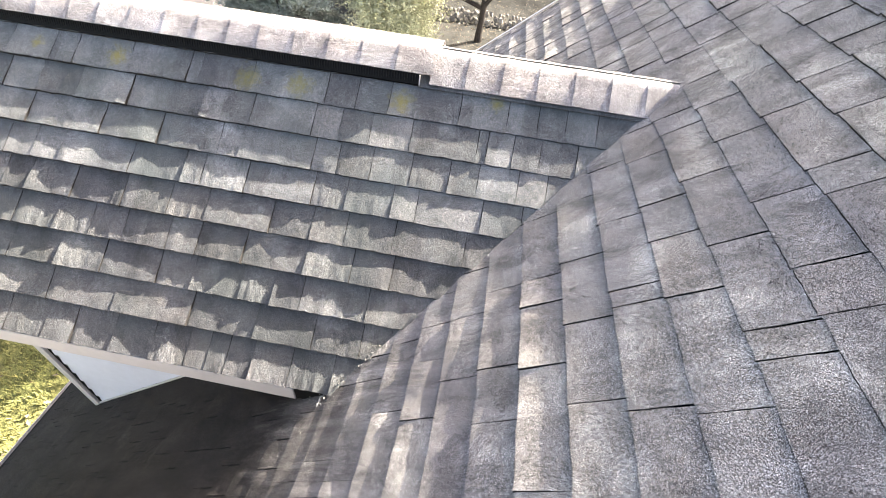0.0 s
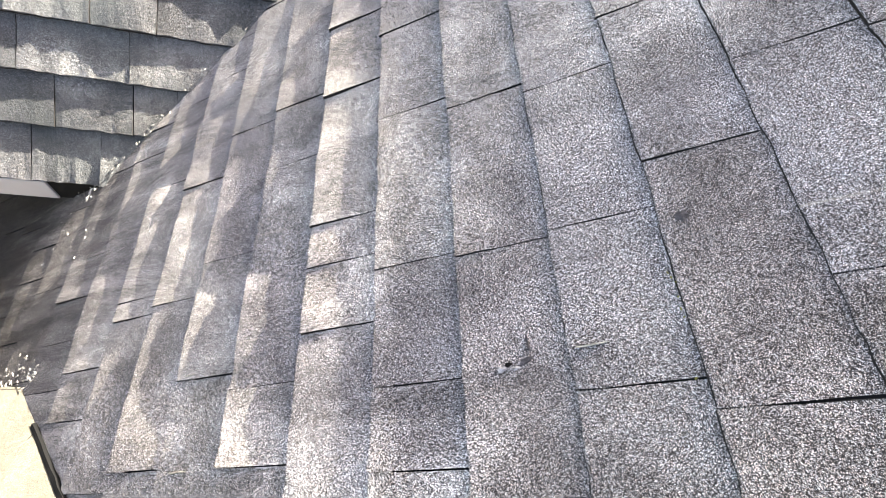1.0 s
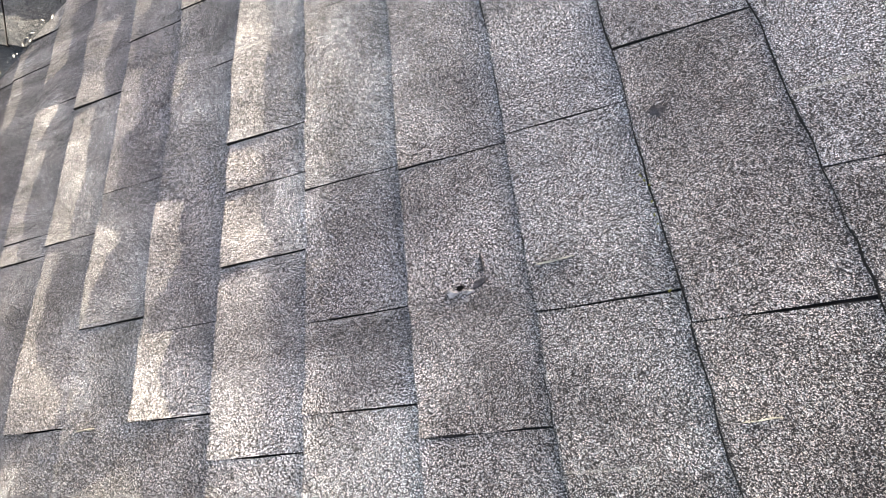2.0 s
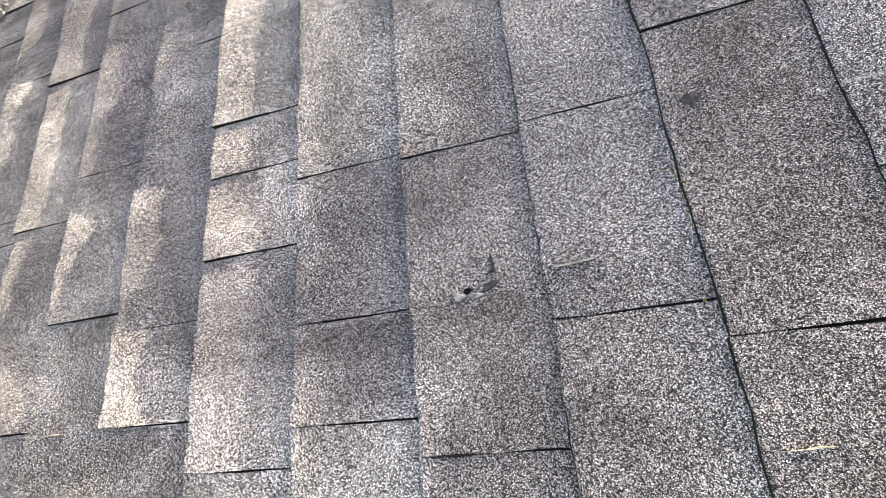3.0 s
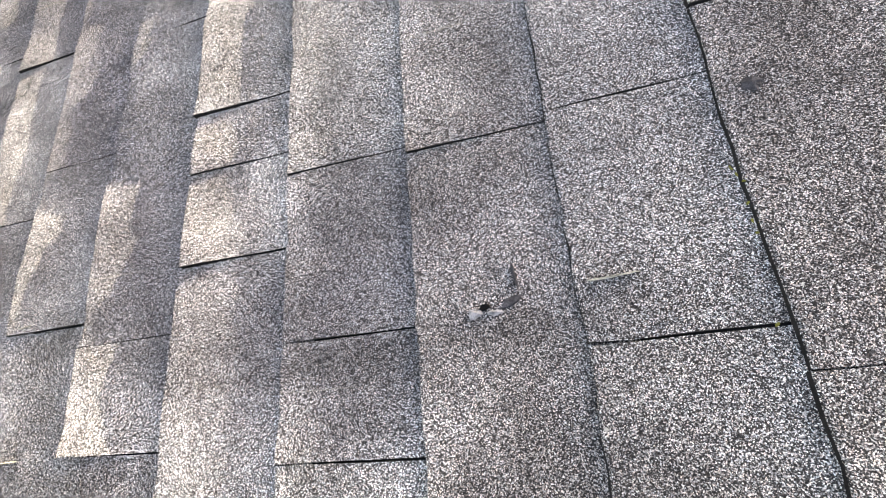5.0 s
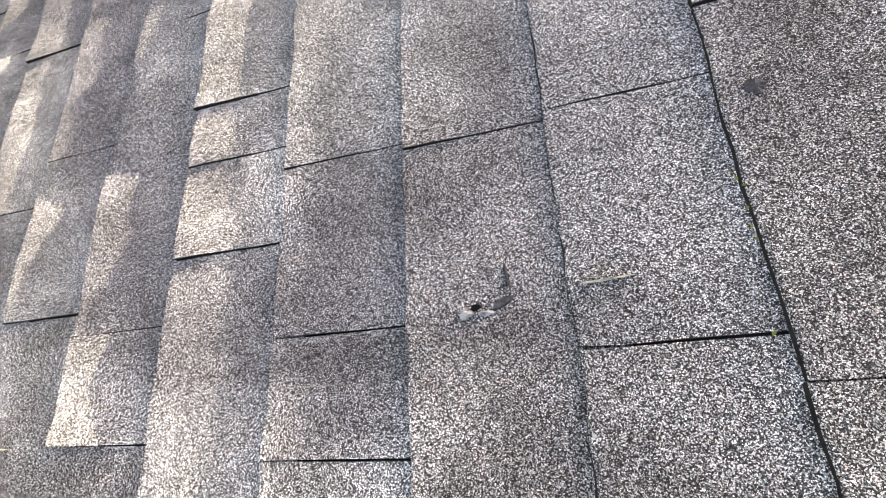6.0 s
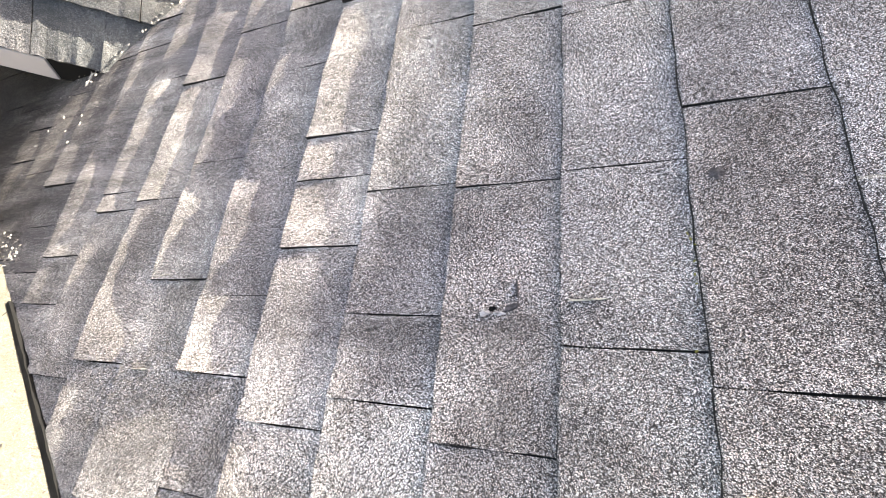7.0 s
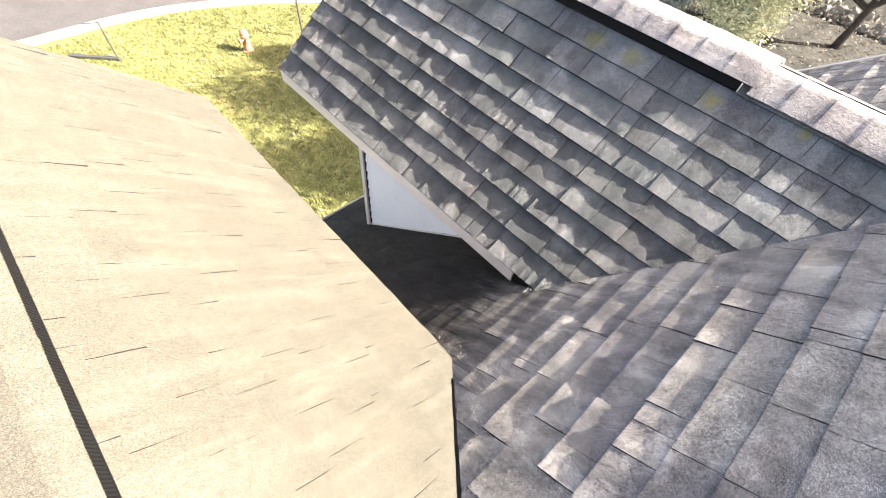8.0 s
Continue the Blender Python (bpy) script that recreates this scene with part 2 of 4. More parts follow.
WHITE = plain_material("white_painted_board", (0.50, 0.47, 0.465), 0.5, 0.4, 0.05, 3.0, 0.0006)
SIDING = plain_material("white_siding", (0.58, 0.605, 0.68), 0.5, 0.4, 0.05, 2.5, 0.0006)
VENT_GAP_BLACK = plain_material("black_vent_plastic_and_gap", (0.003, 0.003, 0.0033), 0.7, 0.15, 0.2, 30.0)
VENT_GREY = plain_material("worn_vent_plastic", (0.004, 0.004, 0.0044), 0.7, 0.2, 0.25, 30.0)
OPENING_BLACK = plain_material("black_opening", (0.004, 0.004, 0.0043), 0.8, 0.15, 0.2, 60.0, 0.002)
DEBRIS = plain_material("pale_leaf_debris", (0.36, 0.345, 0.32), 0.85, 0.2, 0.45, 60.0)
LAWN = lawn_material()
CONCRETE = plain_material("pale_concrete", (0.23, 0.21, 0.18), 0.9, 0.2, 0.12, 1.5, 0.004, 0.0, 40)
ASPHALT = plain_material("street_asphalt", (0.066, 0.062, 0.064), 0.92, 0.2, 0.15, 1.2, 0.004, 0.0, 60)
MULCH = plain_material("leaf_mulch", (0.046, 0.045, 0.042), 0.95, 0.1, 0.45, 2.5, 0.03, 0.0, 22)
ROCK = plain_material("grey_field_stone", (0.21, 0.197, 0.185), 0.9, 0.2, 0.3, 3.5, 0.01, 0.0, 18)
BARK = plain_material("dark_bark", (0.034, 0.029, 0.027), 0.95, 0.1, 0.35, 14.0, 0.01, 0.0, 30)
SPRUCE = plain_material("spruce_needles", (0.26, 0.29, 0.27), 0.8, 0.3, 0.4, 3.0)
SHRUB = plain_material("yellow_green_leaves", (0.42, 0.42, 0.28), 0.7, 0.3, 0.35, 4.0)
HYDRANT = plain_material("faded_hydrant_paint", (0.40, 0.20, 0.12), 0.6, 0.4, 0.1, 8.0)
STEEL = plain_material("dark_painted_steel", (0.05, 0.05, 0.05), 0.5, 0.4, 0.1, 10.0)


# ---- builders ----
def link_mesh(name, verts, faces, material, parent=None, smooth=False):
    me = bpy.data.meshes.new(name)
    me.from_pydata(verts, [], faces)
    me.materials.append(material)
    me.update()
    if smooth:
        for p in me.polygons:
            p.use_smooth = True
    ob = new(name, me)
    ob.parent = parent
    return ob


def part(name, bm, material, parent, label=""):
    me = bpy.data.meshes.new(name)
    bmesh.ops.recalc_face_normals(bm, faces=bm.faces)
    bm.to_mesh(me)
    bm.free()
    me.materials.append(material)
    ob = new(name, me)
    ob.parent = parent
    return tagged(ob, label)


def prism(bm, ring, off):
    """A solid from a planar ring of points and an offset vector."""
    a = [bm.verts.new(p) for p in ring]
    b = [bm.verts.new(Vector(p) + Vector(off)) for p in ring]
    bm.faces.new(a)
    bm.faces.new(b[::-1])
    for i in range(len(ring)):
        j = (i + 1) % len(ring)
        bm.faces.new((a[i], b[i], b[j], a[j]))
    return bm


def box(bm, lo, hi, bevel=0.0):
    (x0, y0, z0), (x1, y1, z1) = lo, hi
    prism(bm, [(x0, y0, z0), (x1, y0, z0), (x1, y1, z0), (x0, y1, z0)], (0, 0, z1 - z0))
    if bevel:
        bmesh.ops.bevel(bm, geom=bm.edges[:], offset=bevel, segments=1, affect="EDGES")
    return bm


def empty(name, label, category, kind="", group="", at=(0, 0, 0)):
    ob = new(name)
    ob.location = at
    return tagged(ob, label, category, group, kind)


# A shingle tab: wedge with a ragged butt. u runs up the slope, v along the course (unit width), n off the deck.
def tab_template(seed, h=0.0082, cols=12, calm=1.0, bend=1.0):
    r = random.Random(seed)
    rows = 8
    verts, faces, edges = [], [], []
    wave = [(r.uniform(9, 26), r.uniform(0, 6.28), calm * r.uniform(0.015, 0.06)) for _ in range(2)]
    twist, warp, turn = bend * r.uniform(-0.55, 0.55), bend * r.uniform(0.05, 0.25), r.uniform(0, 6.28)
    ends = [[r.uniform(-0.0035, 0.0035) for _ in range(rows)] for _ in range(2)]
    for j in range(cols):
        v = j / (cols - 1) - 0.5
        # dark lip past the butt also stands in for contact shade below it
        butt, lip = r.uniform(-0.0017, 0.0017), r.uniform(0.0, 0.0022)
        top = h * (1 + twist * v + warp * math.sin(turn + 5.5 * v) + sum(a * math.sin(f * v + p) for f, p, a in wave)) + r.uniform(-0.0003, 0.0003)
        mid = [0.80 * top + r.uniform(-0.0003, 0.0003), 0.50 * top + r.uniform(-0.0003, 0.0003), 0.24 * top + r.uniform(-0.0002, 0.0002)]
        side = [0.0] * rows if 0 < j < cols - 1 else ends[0 if j == 0 else 1]
        for k, (u, n) in enumerate(((butt - lip, -0.004), (butt - lip * r.uniform(0.5, 1.0), 0.2 * top), (butt, 0.78 * top), (butt + r.uniform(0.001, 0.003), top), (0.24 * E, mid[0]),
                                    (0.52 * E, mid[1]), (0.78 * E, mid[2]), (E + 0.035, 0.0003))):
            verts.append((u, v + side[k], n))
    for j in range(cols - 1):
        a, b = rows * j, rows * j + rows
        for k in range(rows - 1):
            faces.append((a + k + 1, b + k + 1, b + k, a + k))
            edges.append(1 if k < 2 else 0)
    faces += [tuple(range(rows - 1, -1, -1)), tuple(rows * (cols - 1) + k for k in range(rows))]
    edges += [1, 1]
    return verts, faces, edges


TEMPLATES = [tab_template(i) for i in range(14)] + [tab_template(40 + i, cols=5, calm=0.0) for i in range(6)] + [tab_template(60, calm=0.0, bend=0.0)]
TAB_MESHES = {}


def tab_mesh(i, material):
    key = (i, material.name)
    if key not in TAB_MESHES:
        me = bpy.data.meshes.new("shingle")
        me.from_pydata(TEMPLATES[i][0], [], TEMPLATES[i][1])
        me.materials.append(material)
        me.materials.append(CUT_EDGE)
        me.polygons.foreach_set("material_index", TEMPLATES[i][2])
        me.update()
        TAB_MESHES[key] = me
    return TAB_MESHES[key]


def lay(frame_m, tabs, near, parent, piece, field, limit=300):
    """Lays tabs (u, v, width, height, template, tilt, roll) on a slope: those that near() picks singly, the rest as one field."""
    verts, faces, edges = [], [], []
    picked = sorted((t for t in tabs if near(t) > 0), key=near)[:limit]
    chosen = {id(t) for t in picked}
    for tab in tabs:
        u, v, w, hs, i, tilt, roll = tab
        i = i if w > 0.13 or i == 20 else 14 + i % 6
        m = frame_m @ Matrix.Translation((u, v, 0.5 * w * abs(roll))) @ Matrix.Rotation(tilt, 4, "Z") @ Matrix.Rotation(roll, 4, "X") @ Matrix.Diagonal((1, w, hs, 1))
        if id(tab) in chosen:
            ob = new("shingle", tab_mesh(i, piece))
            ob.parent = parent
            ob.matrix_local = m
        else:
            k = len(verts)
            verts += [m @ Vector(p) for p in TEMPLATES[i][0]]
            faces += [tuple(k + a for a in f) for f in TEMPLATES[i][1]]
            edges += TEMPLATES[i][2]
    if verts:
        ob = link_mesh("shingle_field", verts, faces, field, parent)
        ob.data.materials.append(CUT_EDGE)
        ob.data.polygons.foreach_set("material_index", edges)
        tagged(ob, "weathered grey asphalt shingles laid in courses", "", "", "stuff")


def course(r, lo, hi, joints=()):
    """Joint places along a course: the known ones, and random tab widths past them."""
    js = sorted(joints)
    if not js:
        js = [lo - r.uniform(0, 0.2)]
    while js[0] > lo:
        js.insert(0, js[0] - r.choice((0.16, 0.2, 0.24, 0.3, 0.33, 0.11)) * r.uniform(0.93, 1.07))
    while js[-1] < hi:
        js.append(js[-1] + r.choice((0.16, 0.2, 0.24, 0.3, 0.33, 0.11)) * r.uniform(0.93, 1.07))
    return js


def cap_bend(radius, angle, edge):
    """A point of a cap shingle's bend over the ridge: signed way down the slope, and height off it."""
    h, z = radius * math.sin(abs(angle)), radius * (math.cos(angle) - 1 / math.cos(Q))
    d = h * math.cos(Q) - z * math.sin(Q)
    return (-d if angle < 0 else d), edge + h * math.sin(Q) + z * math.cos(Q)


def ridge(on, x0, vent_end, x1, root, seed, rise=0.034, skin=CAP, narrow=0.0):
    """Black slotted ridge vent from x0 to vent_end and overlapping cap shingles from x0 to x1. on(d, x, n, far): d down from the ridge."""
    wide, half_vent, half_plain = 0.182 - narrow, 0.149 - narrow, 0.176 - narrow
    bm = bmesh.new()
    for far in (False, True):
        prism(bm, [on(d, x0 + 0.02, n, far) for d, n in ((0.0, -0.02), (wide, 0.002), (wide, 0.017), (half_vent, rise), (0.0, rise - 0.034))],
              on(0, vent_end, 0, far) - on(0, x0 + 0.02, 0, far))
    vent = part("ridge_vent", bm, VENT_GAP_BLACK, root, "black plastic ridge vent")
    bm = bmesh.new()
    x = x0 + 0.05
    while x < vent_end - 0.01:
        for far in (False, True):
            prism(bm, [on(d, x, n, far) for d, n in ((half_vent, rise + 0.0005), (wide - 0.008, 0.0175), (wide - 0.006, 0.0215), (half_vent, rise + 0.006))],
                  on(0, x + 0.005, 0, far) - on(0, x, 0, far))
        x += 0.011
    tagged(part("vent_fin", bm, VENT_GREY, vent), "", "", "", "stuff")
    if x1 > vent_end + 0.2:
        bm = bmesh.new()
        for far in (False, True):
            prism(bm, [on(d, vent_end + 0.002, n, far) for d, n in ((0.0, -0.02), (half_plain + (-0.01 if far else 0.014), 0.004), (half_plain + (-0.01 if far else 0.014), 0.011), (0.0, -0.006))],
                  on(0, x1, 0, far) - on(0, vent_end + 0.002, 0, far))
        part("ridge_strip", bm, SHINGLE_MOSSY_DARKER, root)
    r = random.Random(seed)
    x = x0 - 0.02
    while x < x1:
        step = E * r.uniform(0.93, 1.05)
        over = x < vent_end - 0.1
        half = half_vent if over else half_plain
        edge = rise + 0.008 if over else 0.019
        bow = [(-half, edge), (-0.72 * half, edge + 0.002)] + [cap_bend(0.064, a * Q / 3, edge + 0.002) for a in (-3, -2, -1, 0)]
        prof = bow + [(-d, n) for d, n in bow[-2::-1]]
        bm = bmesh.new()
        rows = []
        jit = r.uniform(-0.004, 0.004)
        for xx, lift in ((x + step + 0.02, 0.0003), (x + 0.5 * step, 0.0008), (x, 0.0026)):
            top, bot = [], []
            for d, n in prof:
                dd = max(d, -d) + (0.002 if lift > 0.001 else 0) * r.uniform(-1, 1)
                top.append(bm.verts.new(on(dd, xx + jit * d / half, n + lift, d > 0)))
                bot.append(bm.verts.new(on(dd, xx + jit * d / half, n + lift - 0.004, d > 0)))
            rows.append((top, bot))
        for (t0, b0), (t1, b1) in zip(rows, rows[1:]):
            for i in range(len(prof) - 1):
                bm.faces.new((t0[i], t0[i + 1], t1[i + 1], t1[i]))
                bm.faces.new((b0[i + 1], b0[i], b1[i], b1[i + 1]))
            bm.faces.new((t0[0], t1[0], b1[0], b0[0]))
            bm.faces.new((t1[-1], t0[-1], b0[-1], b1[-1]))
        for tt, bb in (rows[0], rows[-1]):
            for i in range(len(prof) - 1):
                bm.faces.new((tt[i], tt[i + 1], bb[i + 1], bb[i]))
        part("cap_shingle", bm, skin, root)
        x += step


# ---- main roof ----
MAIN = Matrix(((math.cos(P), 0, -math.sin(P), 0), (0, 1, 0, 0), (math.sin(P), 0, math.cos(P), 0), (0, 0, 0, 1)))


def on_main(u, v, n=0.0):
    return MAIN @ Vector((u, v, n))


bm = bmesh.new()
prism(bm, [on_main(EAVE_U, RAKE_NEAR), on_main(RIDGE_U, RAKE_NEAR), on_main(RIDGE_U, RAKE_FAR), on_main(EAVE_U, RAKE_FAR)], MAIN.to_3x3() @ Vector((0, 0, -0.03)))
main_roof = tagged(part("main_roof", bm, FELT, None), "weathered grey asphalt shingle main roof slope", "roof", "", "structure")

KNOWN = {-12: (0.317,), -11: (0.402,), -10: (0.369,), -9: (0.362,), -8: (0.27, 0.452), -7: (0.402, 0.658), -6: (0.347,),
         -5: (0.153, 0.393, 0.745), -4: (-0.087, 0.248, 0.293, 0.602), -3: (-0.055, 0.262, 0.56, 0.77), -2: (-0.247, 0.09, 0.33, 0.677, 0.926),
         -1: (-0.058, 0.275, 0.518, 0.69, 1.008), 0: (-0.113, 0.134, 0.337, 0.663, 0.889), 1: (0.033, 0.218, 0.535, 0.785, 1.04, 1.351),
         2: (-0.108, 0.206, 0.499, 0.804, 0.864, 1.166, 1.49), 3: (0.001, 0.214, 0.474, 0.794, 1.015, 1.185, 1.452),
         4: (-0.031, 0.281, 0.573, 0.651, 0.935, 1.24, 1.54, 1.656, 2.157, 2.448), 5: (0.087, 0.40, 0.656, 0.794, 1.05, 1.378, 1.617, 1.824, 2.076, 2.353),
         6: (0.998, 1.105, 1.415, 1.703, 2.098, 2.322), 7: (1.296, 1.524, 1.871), 8: (1.551,), 9: (1.71,)}


SHIFT = {-12: 0.095, -11: 0.078, -10: 0.075, -9: 0.058, -8: 0.050, -7: 0.030, -6: 0.022, -5: 0.022, -4: 0.016, -3: 0.008, 3: -0.004, 4: -0.011, 5: -0.015, 6: -0.017, 7: -0.020, 8: -0.022, 9: -0.024}   # courses laid a little off the even spacing
SEAMS = {-1: (0.061,), 0: (0.252,)}   # seams inside a shingle, nearly closed


def sag(v):
    return -0.02 * max(0.0, v - 0.4) ** 1.5 if v < 2 else -0.02 * (2.02 + (v - 2) * 1.2)


tabs = []
for k in range(-34, 10):
    rnd, lean = random.Random(500 + k), random.Random(800 + k)
    js = sorted(course(rnd, RAKE_NEAR, RAKE_FAR, KNOWN.get(k, ())) + list(SEAMS.get(k, ())))
    for a, b in zip(js, js[1:]):
        ga, gb = (0.0004 if j in SEAMS.get(k, ()) else (0.0009 if a < 0.45 else 0.0025 if a < 1.5 else 0.0046) for j in (a, b))
        a, b = max(a + ga, RAKE_NEAR), min(b - gb, RAKE_FAR + 0.012)
        if b - a < 0.02:
            continue
        if k < -7:
            a, b = a + 0.0009, b - 0.0009
        v = (a + b) / 2
        x = k * E * math.cos(P)
        if all(1.35 < y < 2.5 and D_FRONT + 0.6 < x < 0.1 and y > 1.35 - x * 0.2 and x < 0.35 - abs(y - 1.86) for y in (a, v, b)):
            continue
        zk = k * E * math.sin(P)
        y1 = DY + zk / TQ
        gap = min(abs(v - y1), abs(v - (MIRROR - y1))) if k > -7 else 1.0
        hs = (1.0 if k == 2 and -0.11 < v < 0.21 else rnd.uniform(0.75, 1.2) if k > -1 else rnd.uniform(0.6, 1.4)) * min(1.0, max(0.3, gap / (0.30 if k > 0 else 0.42)))
        hs *= {3: 0.85, 4: 0.75, 5: 0.55, 6: 0.7}.get(k, 1.0 if k > 0 else 1.2 if k > -7 else 0.55)
        tabs.append((k * E + SHIFT.get(k, 0.11 if k < -12 else 0.0) + sag(v), v, b - a, hs, 20 if k == 2 and -0.11 < v < 0.21 else rnd.randrange(14), rnd.uniform(-0.004, 0.004),
                     0.004 if k > 3 and v > 1.4 else 0.0 if k > 0 or k < -6 or v > 0.36 else -0.021 * min(1.0, (0.36 - v) / 0.36) * lean.uniform(0.6, 1.25)))
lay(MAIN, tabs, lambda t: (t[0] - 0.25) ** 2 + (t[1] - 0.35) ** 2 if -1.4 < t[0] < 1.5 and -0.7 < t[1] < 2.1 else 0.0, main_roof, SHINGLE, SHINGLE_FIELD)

# the eave board with its metal edge, and the walls below
bm = bmesh.new()
e0 = on_main(EAVE_U, 0)
box(bm, (e0.x - 0.018, RAKE_NEAR, e0.z - 0.16), (e0.x + 0.004, RAKE_FAR, e0.z - 0.012), 0.003)
part("fascia_board", bm, WHITE, main_roof, "white painted eave board")
bm = bmesh.new()
box(bm, (e0.x - 0.026, RAKE_NEAR, e0.z - 0.03), (e0.x - 0.0185, RAKE_FAR, e0.z + 0.006))
part("drip_edge", bm, WHITE, main_roof, "white metal drip edge")
bm = bmesh.new()
c, s = math.cos(P), math.sin(P)
prism(bm, [on_main(EAVE_U, RAKE_FAR + 0.003, -0.16), on_main(RIDGE_U, RAKE_FAR + 0.003, -0.16), on_main(RIDGE_U, RAKE_FAR + 0.003, -0.004), on_main(EAVE_U, RAKE_FAR + 0.003, -0.004)], (0, 0.02, 0))
part("rake_board", bm, WHITE, main_roof, "pale painted rake board")
bm = bmesh.new()
prism(bm, [on_main(EAVE_U, RAKE_FAR - 0.012, 0.010), on_main(RIDGE_U, RAKE_FAR - 0.012, 0.010), on_main(RIDGE_U, RAKE_FAR + 0.026, 0.010), on_main(EAVE_U, RAKE_FAR + 0.026, 0.010)], MAIN.to_3x3() @ Vector((0, 0, 0.006)))
part("rake_edge", bm, WHITE, main_roof, "white metal rake edge")
r0 = on_main(RIDGE_U, 0)
bm = bmesh.new()
prism(bm, [(r0.x + 0.01, RAKE_NEAR, r0.z - 0.014), (r0.x + 5.6, RAKE_NEAR, r0.z - 5.6 * TP - 0.006), (r0.x + 5.6, RAKE_NEAR, r0.z - 5.6 * TP - 0.046), (r0.x + 0.01, RAKE_NEAR, r0.z - 0.054)], (0, RAKE_FAR - RAKE_NEAR, 0))
back_roof = tagged(part("back_roof", bm, FELT, None), "grey asphalt shingle back slope of the roof", "roof", "", "structure")
BACK = Matrix(((-math.cos(P), 0, math.sin(P), r0.x), (0, 1, 0, 0), (math.sin(P), 0, math.cos(P), r0.z), (0, 0, 0, 1)))
rear = []
for k in range(-49, -1):
    js = course(rnd, RAKE_NEAR, RAKE_FAR)
    for a, b in zip(js, js[1:]):
        a, b = max(a + 0.0012, RAKE_NEAR), min(b - 0.0012, RAKE_FAR)
        if b - a > 0.02:
            rear.append((k * E, (a + b) / 2, b - a, rnd.uniform(0.7, 1.2), rnd.randrange(14), rnd.uniform(-0.004, 0.004), 0.0))
lay(BACK, rear, lambda t: 0.0, back_roof, SHINGLE_MOSSY_DIM, SHINGLE_MOSSY_DIM_FIELD)
# main ridge vent, out of view, its height set to shade the upper courses
ridge(lambda d, y, n, far: Vector((r0.x + (d * math.cos(P) + n * math.sin(P)) * (1 if far else -1), y, r0.z - d * math.sin(P) + n * math.cos(P))),
      RAKE_NEAR, RAKE_FAR - 0.3, RAKE_FAR - 0.1, main_roof, 77, 0.030)
bm = bmesh.new()
wx0, wx1 = e0.x + 0.4, r0.x + 5.2
zt0, zt1 = wx0 * TP - 0.08, r0.z - (5.2) * TP - 0.08
for y in (RAKE_NEAR + 0.3, RAKE_FAR - 0.42):
    prism(bm, [(wx0, y, GROUND - 0.2), (wx1, y, GROUND - 0.2), (wx1, y, zt1), (r0.x, y, r0.z - 0.1), (wx0, y, zt0)], (0, 0.12, 0))
box(bm, (wx0, RAKE_NEAR + 0.42, GROUND - 0.2), (wx0 + 0.12, RAKE_FAR - 0.42, zt0 - 0.02))
box(bm, (wx1 - 0.12, RAKE_NEAR + 0.42, GROUND - 0.2), (wx1, RAKE_FAR - 0.42, zt1 - 0.02))
tagged(part("house_wall", bm, SIDING, None), "white sided outer wall of the house", "wall", "", "structure")


# ---- dormers ----
def smooth(f):
    f = min(max(f, 0.0), 1.0)
    return f * f * (3 - 2 * f)


def dormer_tabs(seed, joints, tight):
    r = random.Random(seed)
    out = []
    for k in range(0, 10):
        s = S0 - k * E - (0.0 if k < 9 else 0.022 if tight else 0.015)
        lo, hi = D_FRONT, min(s * math.sin(Q) / TP + 0.16, 0.62)
        js = course(r, lo, hi, joints.get(k, ()))
        for a, b in zip(js, js[1:]):
            a, b = max(a, lo - 0.01), min(b, hi)
            if b - a < 0.02:
                continue
            near_valley = min(1.0, max(0.35 if tight else 0.9, (hi - 0.16 - b) / 0.15 + 0.7))
            out.append((s, (a + b) / 2, (b - a) - (0.0018 if tight else 0.0024), (r.uniform(0.5, 0.8) if tight else r.uniform(0.65, 1.2) * (1.0 + 1.45 * smooth((-a - 0.5) / 1.2) - 0.1 * (k < 3) + (0.5 if k == 4 else 1.0 if k < 7 else 1.6) * (k > 3) * smooth((1.6 + a) / 0.8))) * near_valley * (0.6 if k == 0 and not tight else 1.0), r.randrange(14), r.uniform(-0.004, 0.004), 0.0))
    return out


